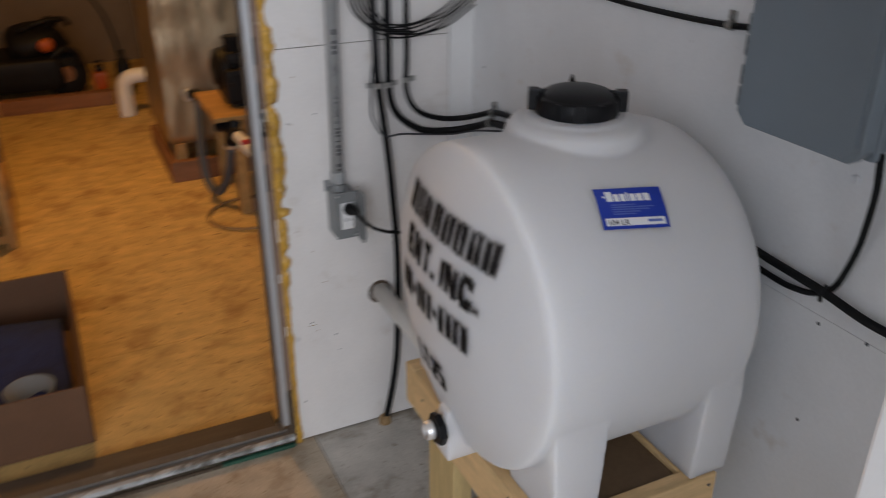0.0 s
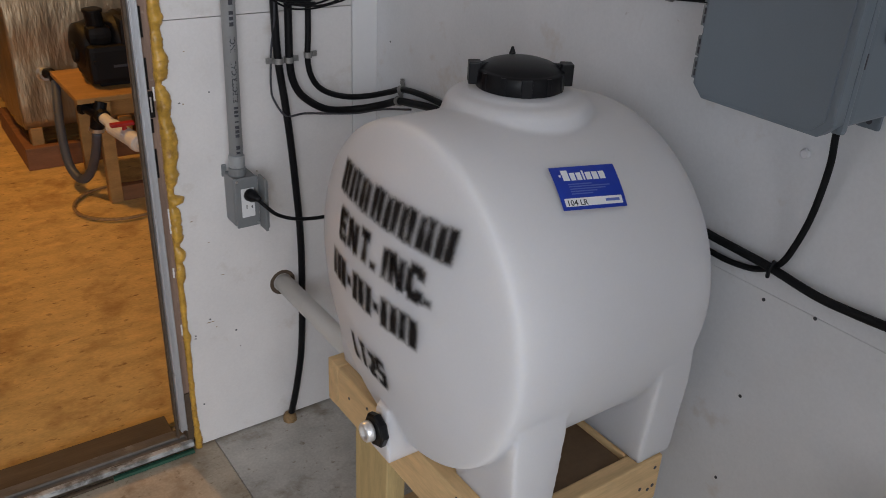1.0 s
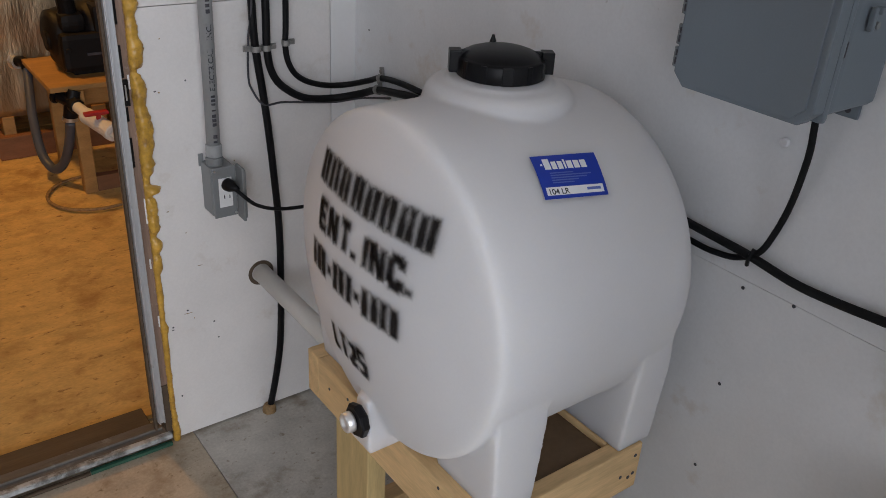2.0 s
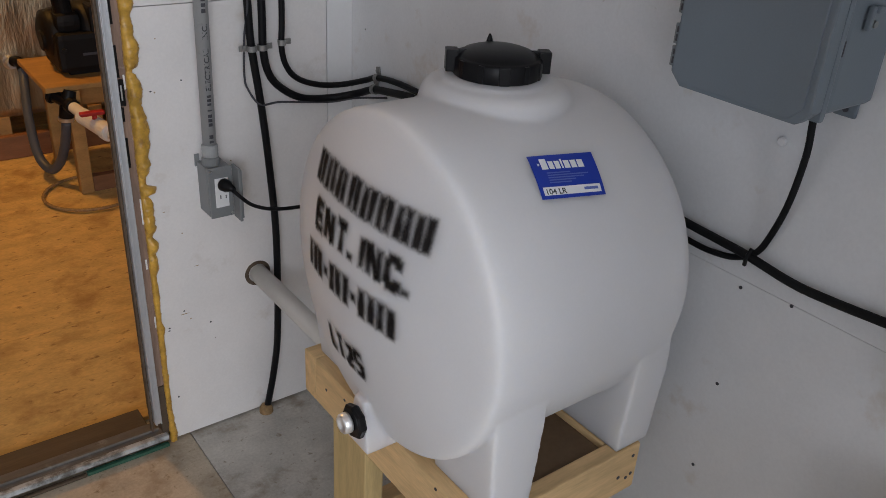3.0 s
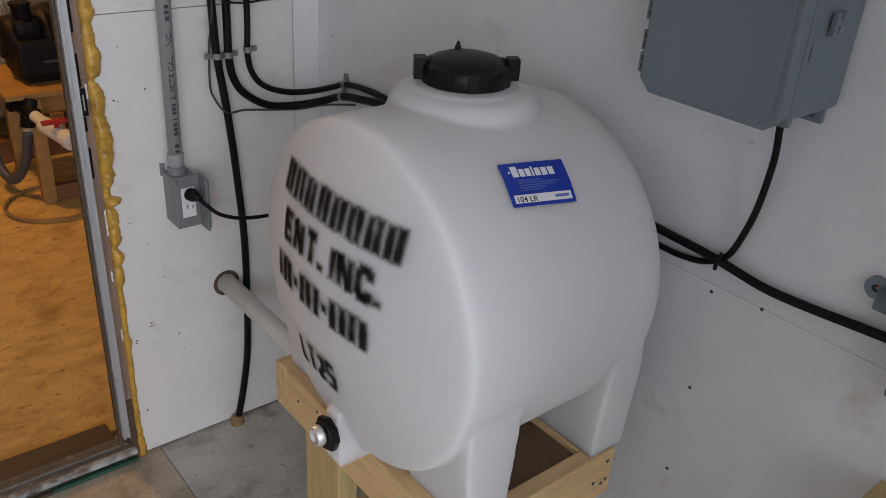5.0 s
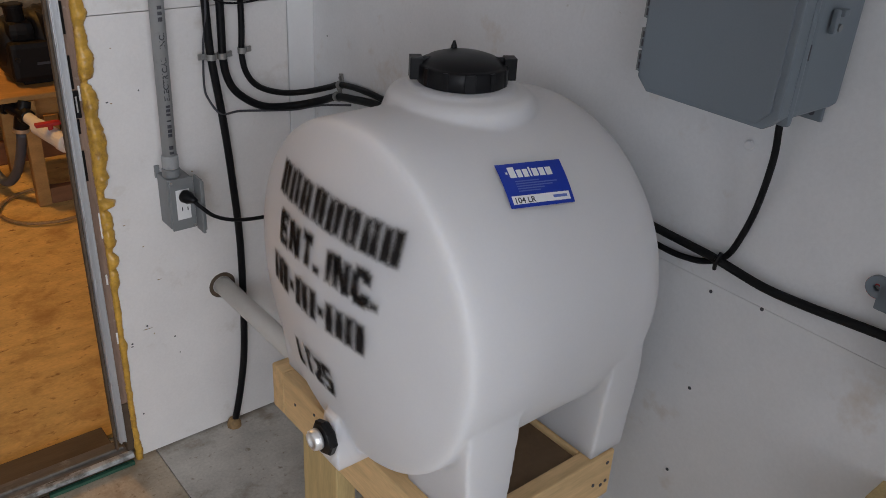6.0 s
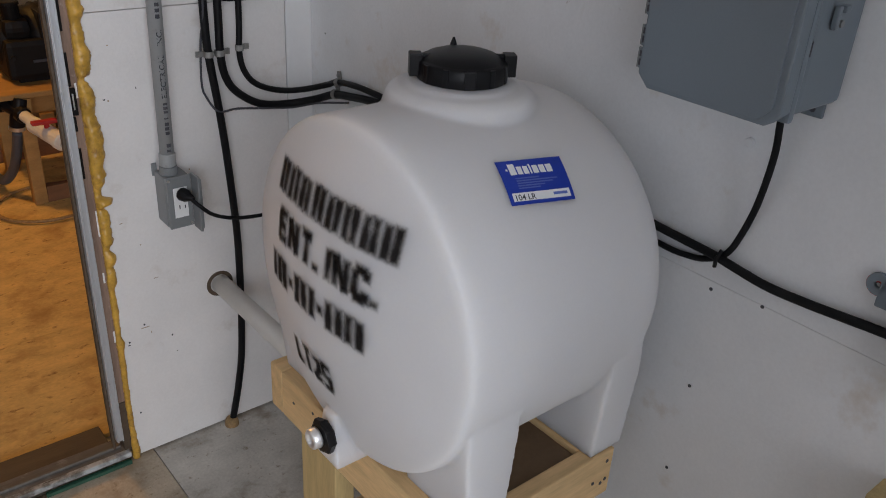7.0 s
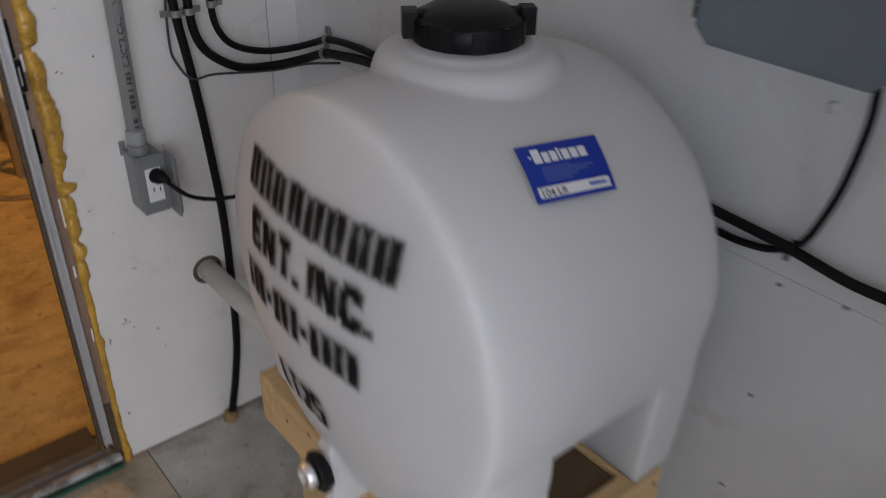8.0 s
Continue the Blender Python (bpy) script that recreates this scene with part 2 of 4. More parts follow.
def tube(points, r, n=14, steps=10, bm=None, hollow=0.0):
    b = bmesh.new()
    line = along(points, steps)
    rings, side = [], None
    for i, p in enumerate(line):
        d = (line[min(i + 1, len(line) - 1)] - line[max(i - 1, 0)]).normalized()
        if side is None:
            side = d.orthogonal().normalized()
        side = (side - side.dot(d) * d).normalized()
        up = d.cross(side)
        rr = r(i / (len(line) - 1)) if callable(r) else r
        rings.append([b.verts.new(p + rr * (math.cos(2 * math.pi * k / n) * side + math.sin(2 * math.pi * k / n) * up)) for k in range(n)])
    for p, q in zip(rings, rings[1:]):
        for k in range(n):
            b.faces.new((p[k], p[(k + 1) % n], q[(k + 1) % n], q[k]))
    b.faces.new(rings[0][::-1])
    b.faces.new(rings[-1])
    bmesh.ops.recalc_face_normals(b, faces=b.faces)
    return join(bm, b)


def cyl(a, b, r, n=24, bm=None, bevel=0.0):
    a, b = Vector(a), Vector(b)
    h = (b - a).length
    m = Matrix.Translation(a) @ (b - a).to_track_quat("Z", "Y").to_matrix().to_4x4()
    e = bevel
    prof = [(0, 0), (r - e, 0), (r, e), (r, h - e), (r - e, h), (0, h)] if e else [(0, 0), (r, 0), (r, h), (0, h)]
    return lathe(prof, m, n, bm)


def lumpy(bm, amount, scale, seed=0.0):
    for v in bm.verts:
        p = v.co * scale + Vector((seed, seed * 0.7, 0))
        v.co += Vector((noise.noise(p), noise.noise(p + Vector((7, 3, 1))), noise.noise(p + Vector((2, 9, 5))))) * amount


def cut(bm, n=1):
    bmesh.ops.subdivide_edges(bm, edges=bm.edges[:], cuts=n, use_grid_fill=True)
    return bm


def text_mesh(body, size):
    cu = bpy.data.curves.new("text", "FONT")
    cu.body, cu.size, cu.offset = body, size, size * 0.018
    ob = new("text", cu)
    me = bpy.data.meshes.new_from_object(ob.evaluated_get(bpy.context.evaluated_depsgraph_get()))
    bpy.data.objects.remove(ob)
    bm = bmesh.new()
    bm.from_mesh(me)
    bpy.data.meshes.remove(me)
    return bm


# ---- the room ----
WX, WY = 0.940, 1.797      # inner faces of the long wall and of the partition
TOP, TOPF = 2.95, 2.45      # ceilings of the room and of the workshop

floor = tagged(part("floor", box((-2.6, -2.4, -0.15), (WX + 0.12, WY + 0.13, -0.012)), CONCRETE), "bare grey concrete slab floor stained tan near the doorway", "floor", kind="structure")
for a, b in (((-2.6, 0.902, -0.011), (0.4746, WY + 0.02, 0)), ((-2.6, -2.4, -0.011), (0.4746, 0.900, 0)), ((0.4762, -2.4, -0.011), (WX + 0.1, WY + 0.02, 0))):
    part("concrete_slab", box(a, b, 0.0015), STAINED if a[1] > 0 else CONCRETE, floor)

wall_partition = tagged(part("wall_partition", box((0.444, WY + 0.014, 0), (1.06, WY + 0.125, TOP)), WARMWALL), "white painted sheet partition wall with a foam-sealed doorway", "wall", kind="structure")
part("panel", box((0.434, WY, 0.006), (0.8750, WY + 0.0135, 1.0582), 0.001), WARMWALL, wall_partition)
part("panel", box((0.434, WY, 1.0597), (0.8750, WY + 0.0135, TOP), 0.001), WARMWALL, wall_partition)
part("corner_strip", box((0.8767, WY - 0.0015, 0.003), (WX + 0.001, WY + 0.0135, TOP), 0.001), TRIM, wall_partition, "brighter white corner strip")
tagged(part("wall_partition_far", box((-2.6, WY, 0), (-0.95, WY + 0.125, TOP)), WARMWALL), "white painted sheet partition wall beyond the doorway", "wall", kind="structure")
tagged(part("wall_header", box((-0.95, WY, 2.10), (0.444, WY + 0.125, TOP)), WARMWALL), "white painted wall strip above the doorway", "wall", kind="structure")

wall_long = tagged(part("wall_long", box((WX + 0.0135, -2.4, 0), (WX + 0.12, WY + 0.0135, TOP)), WALL), "white painted sheet wall with a thin horizontal joint", "wall", kind="structure")
part("panel", box((WX, -2.4, 0.003), (WX + 0.013, WY - 0.002, 0.8525), 0.0004), WALL, wall_long)
part("panel", box((WX, -2.4, 0.8531), (WX + 0.013, WY - 0.002, TOP), 0.0004), WALL, wall_long)

wall_rear = tagged(part("wall_rear", box((0.25, -2.52, 0), (1.06, -2.40, TOP)), WALL), "plain white wall beside the wide daylight doorway", "wall", kind="structure")
part("wall_piece", box((-2.6, -2.52, 2.88), (0.25, -2.40, TOP)), WALL, wall_rear)
tagged(part("wall_side", box((-2.72, -2.52, 0), (-2.60, WY + 0.125, TOP)), WALL), "plain white side wall", "wall", kind="structure")
# added out of view; height and warm tone shape the light from above
tagged(part("ceiling", box((-2.72, -2.52, TOP), (1.06, WY + 0.125, TOP + 0.1)), CEIL), "unseen ceiling, toned and raised to steer the bounced daylight", "ceiling", kind="structure")
tagged(part("ground", box((-60, -80, -0.3), (60, -2.52, -0.16)), CONCRETE), "grey gravelly ground outside the doorway", "ground", kind="structure")


def screw_head(p, normal, parent, r=0.0028):
    p, nn = Vector(p), Vector(normal)
    bm = cyl(p - nn * 0.001, p + nn * 0.0012, r, 10, bevel=0.0005)
    part("screw_head", bm, INK, parent)


for y, z in ((0.624, 0.851), (0.702, 0.670), (0.708, 0.503), (0.704, 0.840)):
    screw_head((WX, y, z), (-1, 0, 0), wall_long)
screw_head((WX, 1.735, 0.985), (-1, 0, 0), wall_long, 0.002)
for x, z in ((0.452, 0.125), (0.449, 0.325), (0.487, 0.360), (0.663, 0.395), (0.548, 0.31)):
    screw_head((x + 0.004, WY, z), (0, -1, 0), wall_partition, 0.0022)
plug = tagged(part("screw_cap", cyl((WX, 0.696, 1.066), (WX - 0.007, 0.696, 1.066), 0.0066, 20, bevel=0.0015), WALL), "small round white painted screw cap on the wall", "cap")

# ---- doorway ----
door = thing("door_1", (0.1, WY + 0.06, 0), "timber door opening with aluminium track and sill", "doorway", kind="structure")
part("jamb", box((0.4085, WY + 0.004, 0.170), (0.4335, WY + 0.12, 2.10), 0.002), DARKWOOD, door, "weathered brown jamb board")
part("jamb", box((-0.95, WY + 0.002, 0.005), (-0.91, WY + 0.12, 2.10), 0.002), DARKWOOD, door)
part("jamb_foot", box((0.4080, WY + 0.002, 0.030), (0.4320, WY + 0.12, 0.1690), 0.002), SILLWOOD, door, "darker replaced foot of the jamb")
# dark brown here stands in for aluminium lying in shadow
part("inner_stop", box((0.3840, WY + 0.008, 0.040), (0.3905, WY + 0.022, 2.06), 0.002), SILLWOOD, door, "inner stop strip, its shadowed aluminium painted dark brown")
bm = box((0.3910, WY - 0.004, 0.068), (0.4075, WY + 0.030, 2.06), 0.001)
box((0.3920, WY - 0.0085, 0.068), (0.3955, WY - 0.0042, 2.06), 0.0008, bm)
box((0.4035, WY - 0.0075, 0.068), (0.4068, WY - 0.0042, 2.06), 0.0008, bm)
part("door_track", bm, ALU, door, "dull aluminium vertical track")
for z0, z1 in ((0.735, 0.800), (0.835, 0.865), (0.925, 0.990), (1.03, 1.09)):
    part("old_gasket", box((0.4090, WY + 0.0005, z0), (0.4140, WY + 0.0038, z1), 0.001), MACH, door, "dark torn gasket remnant")
for z0, z1, x in ((0.335, 0.365, 0.4215), (0.49, 0.515, 0.4180), (0.60, 0.66, 0.4225), (0.90, 0.93, 0.420)):
    part("paint_smear", box((x, WY + 0.0025, z0), (x + 0.004, WY + 0.0039, z1), 0.0006), TRIM, door, "smear of white paint")
part("sill_nosing", box((-0.91, WY - 0.013, 0.018), (0.418, WY + 0.004, 0.032), 0.003), NOSING, door, "scraped bright sill nosing")
bm = box((-0.91, WY + 0.0045, 0.012), (0.418, WY + 0.060, 0.029), 0.002)
box((-0.91, WY + 0.020, 0.030), (0.404, WY + 0.026, 0.037), 0.001, bm)
part("sill", bm, SILL, door, "grimy grey metal sill")
part("threshold_board", box((-0.91, WY + 0.061, 0.004), (0.390, WY + 0.136, 0.025), 0.003), SILLWOOD, door, "worn brown threshold board")
# dark strip: debris and the shadow gap below the nosing in one colour
part("dirt_shade_strip", box((-0.91, WY - 0.018, 0.0005), (0.219, WY - 0.008, 0.008), 0.002), SILLWOOD, door, "dark strip for dirt and shade under the nosing")
part("sill_strip", box((0.22, WY - 0.0175, 0.001), (0.415, WY - 0.007, 0.010), 0.001), GREEN, door, "green plastic strip under the sill")
latch = part("latch_plate", box((0.4092, WY - 0.0030, 0.868), (0.4190, WY + 0.0038, 0.922), 0.001), MACH, door, "dark metal latch plate")
part("latch_edge", box((0.4110, WY - 0.0042, 0.880), (0.4140, WY - 0.0031, 0.912), 0.0004), STEEL, latch)

foam = bmesh.new()
rings = []
N, Z0, Z1, SIDES = 640, 0.0, 2.10, 16
# bulges of the bead: height, half length, how far it swells
BULGES = ((1.92, 0.06, 0.8), (1.74, 0.05, 0.7), (1.55, 0.07, 0.9), (1.36, 0.05, 0.6), (1.21, 0.05, 0.8), (1.085, 0.030, 0.75), (1.035, 0.030, 0.45), (0.972, 0.034, 1.0), (0.898, 0.032, 0.95), (0.818, 0.042, 1.25), (0.758, 0.026, 0.85), (0.727, 0.016, 0.6), (0.678, 0.010, 1.35), (0.640, 0.018, 0.7), (0.600, 0.022, 0.8), (0.545, 0.016, 0.55), (0.50, 0.02, 0.4), (0.33, 0.015, 0.3), (0.02, 0.03, 0.3))
for i in range(N + 1):
    z = Z0 + (Z1 - Z0) * i / N
    big, mid, fine = (noise.noise(Vector((s, 3.1, z * f))) for s, f in ((0.3, 9.0), (5.0, 34.0), (9.0, 110.0)))
    lump = sum(k * math.exp(-((z - c) / h) ** 4) for c, h, k in BULGES)
    gap = 0.45 if abs(z - 0.936) < 0.007 else 1.0
    w = (0.0062 + 0.0020 * big + 0.0115 * lump + 0.0020 * mid + 0.0012 * fine) * gap
    dep = (0.0055 + 0.0020 * mid + 0.0100 * lump + 0.0010 * fine) * gap
    cx = 0.4315 + 0.0015 * big + 0.0035 * lump + 0.0020 * z
    ring = []
    for k in range(SIDES):
        a = 2 * math.pi * k / SIDES
        ca, sa = math.cos(a), math.sin(a)
        rough = 1 + 0.22 * noise.noise(Vector((ca * 1.6, sa * 1.6, z * 60))) + 0.16 * noise.noise(Vector((ca * 3, sa * 3 + 4, z * 190)))
        side = w * ca * rough if ca > 0 else (0.0075 + 0.004 * lump) * ca * rough
        ring.append(foam.verts.new((cx + side, WY + 0.001 + dep * sa * rough, z + 0.003 * fine)))
    rings.append(ring)
for p, q in zip(rings, rings[1:]):
    for k in range(SIDES):
        foam.faces.new((p[k], p[(k + 1) % SIDES], q[(k + 1) % SIDES], q[k]))
foam.faces.new(rings[0][::-1])
foam.faces.new(rings[-1])
bmesh.ops.recalc_face_normals(foam, faces=foam.faces)
tagged(part("foam_seal", foam, FOAM, None, smooth=True), "lumpy golden bead of cured spray foam along the jamb", "foam", kind="structure")

# ---- the next room ----
FAR = 6.6
floor_far = tagged(part("floor_far", box((-3.0, WY + 0.126, -0.15), (3.2, FAR, -0.014)), PLY), "dirty tan plywood floor of the lamplit workshop", "floor", kind="structure")
for a, b in (((-3.0, WY + 0.127, -0.013), (0.9, 2.455, 0)), ((0.903, WY + 0.127, -0.013), (3.2, 2.455, 0)), ((-3.0, 2.458, -0.013), (3.2, 4.28, -0.001)), ((-3.0, 4.283, -0.013), (3.2, FAR, 0))):
    part("plywood_sheet", box(a, b, 0.001), PLY, floor_far)
tagged(part("wall_far", box((-3.0, FAR, 0), (3.2, FAR + 0.1, TOPF)), FARWALL), "dim bare board wall of the workshop", "wall", kind="structure")
tagged(part("wall_far_left", box((-3.1, WY + 0.126, 0), (-3.0, FAR + 0.1, TOPF)), FARWALL), "dim bare board side wall", "wall", kind="structure")
tagged(part("wall_far_right", box((3.2, WY + 0.126, 0), (3.3, FAR + 0.1, TOPF)), FARWALL), "dim bare board side wall", "wall", kind="structure")
tagged(part("ceiling_far", box((-3.1, WY + 0.126, TOPF), (3.3, FAR + 0.1, TOPF + 0.1)), FARWALL), "dim bare board ceiling", "ceiling", kind="structure")
bulb = thing("ceiling_bulb", (0.10, 3.75, TOPF), "bare warm bulb hanging from the workshop ceiling", "lamp")
part("socket", cyl((0.10, 3.75, TOPF), (0.10, 3.75, TOPF - 0.20), 0.02, 16), BLACK, bulb)
part("glass_bulb", lathe([(0, -0.29), (0.02, -0.285), (0.03, -0.26), (0.026, -0.235), (0.014, -0.2), (0, -0.2)], pose(0.10, 3.75, TOPF), 20), BULB, bulb, "glowing glass bulb", smooth=True)

# ---- workshop things seen through the doorway ----
heater = thing("foil_wrapped_unit", (0.75, 4.2, 0), "tall unit wrapped in crinkled silver foil on a timber skid", "appliance")
bm = cut(box((0.455, 3.94, 0.168), (1.25, 4.55, 1.75)), 44)
for v in bm.verts:
    fold = noise.noise(Vector((v.co.x * 26, v.co.y * 26, v.co.z * 3.2))) + 0.5 * noise.noise(Vector((v.co.x * 60, v.co.y * 60, v.co.z * 9 + 4)))
    v.co += Vector((fold, fold * 0.8, 0)) * 0.007
lumpy(bm, 0.012, 7)
part("foil_wrap", bm, FOIL, heater, smooth=True)
bm = box((0.443, 3.893, 0), (1.25, 3.931, 0.100), 0.004)
part("skid_board", bm, RUST, heater, "reddish timber skid board")
part("skid_board", box((0.443, 3.932, 0), (0.481, 4.55, 0.100), 0.004), RUST, heater)
port = part("outlet_port", lathe([(0, 0), (0.034, 0), (0.036, 0.005), (0.026, 0.012), (0.022, 0.040), (0, 0.040)], pose(0.578, 3.945, 0.405, 90, 0, 0), 20), STEEL, heater, "bright metal pipe port")
part("port_elbow", tube([(0.580, 3.915, 0.412), (0.592, 3.895, 0.416), (0.600, 3.872, 0.410), (0.602, 3.858, 0.392)], 0.022, 14), BLACK, port, smooth=True)
part("skid_leg", box((0.482, 3.932, 0.0), (0.53, 4.00, 0.175), 0.003), WOOD, heater)
part("skid_leg", box((0.85, 3.932, 0.0), (0.91, 4.00, 0.175), 0.003), WOOD, heater)

bench = thing("pump_bench", (0.9, 3.6, 0), "low rough timber bench carrying a dark pump", "bench")
part("benchtop", box((0.582, 3.39, 0.420), (1.35, 3.84, 0.440), 0.003), WOOD, bench)
part("apron", box((0.70, 3.47, 0.335), (1.32, 3.505, 0.419), 0.003), WOOD, bench)
for x, y in ((0.652, 3.385), (1.25, 3.385), (0.652, 3.77), (1.25, 3.77)):
    part("leg", box((x, y, 0), (x + 0.048, y + 0.045, 0.419), 0.003), WOOD, bench)
part("foot_rail", box((0.701, 3.39, 0.0), (1.249, 3.425, 0.065), 0.003), RUST, bench)

PX, PZ = 0.042, 0.010
pump = thing("water_pump", (0.90, 3.60, 0.44), "dark cast pump and motor standing on the bench", "pump")
part("motor", lathe([(0, 0), (0.09, 0.0), (0.115, 0.02), (0.118, 0.05)] + [(0.118 if k % 2 else 0.128, 0.06 + 0.012 * k) for k in range(18)] + [(0.11, 0.31), (0, 0.31)], pose(0.72 + PX, 3.62, 0.575 + PZ, 0, 90, 8), 28), MACH, pump, smooth=True)
part("volute", lathe([(0, 0), (0.055, 0), (0.088, 0.015), (0.092, 0.06), (0.06, 0.085), (0, 0.085)], pose(0.605 + PX, 3.62, 0.575 + PZ, 0, 90, 8), 28), MACH, pump, smooth=True)
part("base_foot", box((0.665 + PX, 3.52, 0.4405), (0.98 + PX, 3.72, 0.462), 0.004), MACH, pump)
part("pump_housing", box((0.628 + PX, 3.49, 0.455), (0.80 + PX, 3.74, 0.605), 0.022), MACH, pump)
part("housing_shoulder", box((0.640 + PX, 3.515, 0.600), (0.735 + PX, 3.70, 0.675), 0.03), MACH, pump)
part("pressure_switch", box((0.76 + PX, 3.50, 0.595), (0.93 + PX, 3.66, 0.700), 0.012), MACH, pump)
cap = part("fill_port", cyl((0.685 + PX, 3.57, 0.665), (0.678 + PX, 3.565, 0.735), 0.034, 18, bevel=0.005), BLACK, pump)
part("port_ring", lathe([(0.030, 0), (0.038, 0.002), (0.038, 0.012), (0.030, 0.014)], pose(0.679 + PX, 3.566, 0.722), 20), MACH, cap)
part("drain_plug", cyl((0.650 + PX, 3.491, 0.545), (0.648 + PX, 3.480, 0.545), 0.010, 10, bevel=0.002), MACH, pump)
part("suction_boss", cyl((0.598 + PX, 3.62, 0.560), (0.630 + PX, 3.62, 0.560), 0.040, 18, bevel=0.004), MACH, pump)
part("name_plate", box((0.715 + PX, 3.486, 0.520), (0.775 + PX, 3.4895, 0.530), 0.001), INK, pump)

pipework = thing("drain_pipework", (0.7, 3.1, 0.3), "cream plastic pipe with a red handled valve", "pipe")
part("flange", cyl((0.607, 3.445, 0.402), (0.618, 3.432, 0.398), 0.034, 20, bevel=0.004), BLACK, pipework)
part("tee_inlet", cyl((0.612, 3.44, 0.400), (0.660, 3.372, 0.374), 0.023, 18, bevel=0.003), BLACK, pipework)
tee = part("tee_body", tube([(0.668, 3.402, 0.419), (0.652, 3.392, 0.375), (0.641, 3.396, 0.318)], 0.027, 18), BLACK, pipework, "black plastic tee", smooth=True)
part("hose_clamp", cyl((0.6405, 3.397, 0.322), (0.6395, 3.398, 0.306), 0.0290, 18, bevel=0.002), STEEL, tee)
part("union_nut", cyl((0.655, 3.378, 0.374), (0.662, 3.350, 0.368), 0.030, 12, bevel=0.003), BLACK, tee)
part("pipe", tube([(0.658, 3.37, 0.371), (0.685, 3.20, 0.360), (0.792, 2.72, 0.31)], 0.021, 18), WPVC, pipework, smooth=True)
valve = part("valve_body", cyl((0.664, 3.25, 0.368), (0.702, 3.09, 0.352), 0.030, 18, bevel=0.006), WPVC, pipework)
part("valve_collar", cyl((0.700, 3.098, 0.353), (0.708, 3.068, 0.350), 0.033, 18, bevel=0.004), WPVC, valve)
part("valve_handle", box((0.632, 3.128, 0.400), (0.716, 3.156, 0.414), 0.005), RED, valve, "red valve handle")
part("valve_handle_stem", cyl((0.682, 3.145, 0.372), (0.682, 3.145, 0.402), 0.009, 12), RED, valve)

tagged(part("drain_hose", tube([(0.602, 3.862, 0.402), (0.598, 3.845, 0.375), (0.585, 3.80, 0.320), (0.566, 3.72, 0.218), (0.560, 3.64, 0.112), (0.572, 3.585, 0.068), (0.592, 3.54, 0.064), (0.615, 3.49, 0.115), (0.630, 3.44, 0.200), (0.640, 3.40, 0.300)], 0.0185, 16), HOSEGREY, None, smooth=True), "grey reinforced hose hanging in a loop under the pump", "hose")
tagged(part("hose_coil", tube([(0.70 + (0.23 - 0.006 * k) * math.cos(k * 0.5), 3.36 + (0.21 - 0.005 * k) * math.sin(k * 0.5), 0.008 + 0.0004 * k) for k in range(17)], 0.0065, 8, 3), CLAY, None, smooth=True), "flat coil of tan hose on the plywood floor", "hose")

carton = thing("open_carton", (-0.34, 2.40, 0), "open brown cardboard carton with dark cloth inside", "box")
part("carton_wall", box((-0.62, 2.03, 0.002), (-0.068, 2.036, 0.185), 0.001), CARD, carton)
part("carton_wall", box((-0.62, 2.754, 0.002), (-0.068, 2.76, 0.185), 0.001), CARD, carton)
part("carton_wall", box((-0.074, 2.037, 0.002), (-0.068, 2.753, 0.185), 0.001), CARD, carton)
part("carton_wall", box((-0.62, 2.037, 0.002), (-0.614, 2.753, 0.185), 0.001), CARD, carton)
part("carton_base", box((-0.613, 2.037, 0.002), (-0.075, 2.753, 0.008)), CARD, carton)
bm = box((-0.60, 2.06, 0.010), (-0.10, 2.60, 0.12), 0.03)
cut(bm, 3)
lumpy(bm, 0.03, 9)
tagged(part("folded_cloth", bm, CLOTH, None, smooth=True), "crumpled dark blue cloth lying in the carton", "cloth")
tagged(part("plastic_tub", lathe([(0, 0), (0.05, 0), (0.065, 0.05), (0.062, 0.05), (0.05, 0.006), (0, 0.006)], pose(-0.20, 2.12, 0.112), 24), PVC, None, smooth=True), "small grey plastic tub among the cloth", "tub")

rack = thing("timber_rack", (-0.5, 3.7, 0), "low timber rack with dark boxes on its shelves", "rack")
for z in (0.02, 0.19, 0.36):
    part("shelf", box((-0.80, 3.45, z), (-0.235, 3.9, z + 0.035), 0.003), WOOD, rack)
for x, y in ((-0.27, 3.44), (-0.27, 3.86), (-0.80, 3.44)):
    part("upright", box((x, y, 0), (x + 0.035, y + 0.04, 0.44), 0.003), WOOD, rack)
for z, w in ((0.056, 0.18), (0.226, 0.25)):
    tagged(part("dark_bin", box((-0.62, 3.50, z), (-0.62 + w + 0.1, 3.84, z + 0.105), 0.01), MACH), "dark plastic bin on the rack shelf", "bin", "bins on the rack")

mach = thing("snow_machine", (-0.15, 5.55, 0), "dark wheeled machine with an orange round lamp by the far wall", "machine")
bm = box((-0.62, 5.34, 0.07), (0.06, 5.85, 0.27), 0.05)
cut(bm, 2)
lumpy(bm, 0.03, 5)
part("chassis", bm, MACH, mach, smooth=True)
bm = bmesh.new()
bmesh.ops.create_icosphere(bm, subdivisions=3, radius=1.0, matrix=Matrix.Translation((-0.06, 5.56, 0.33)) @ Matrix.Diagonal((0.19, 0.20, 0.13, 1)))
lumpy(bm, 0.035, 8, 2)
part("engine_cover", bm, MACH, mach, smooth=True)
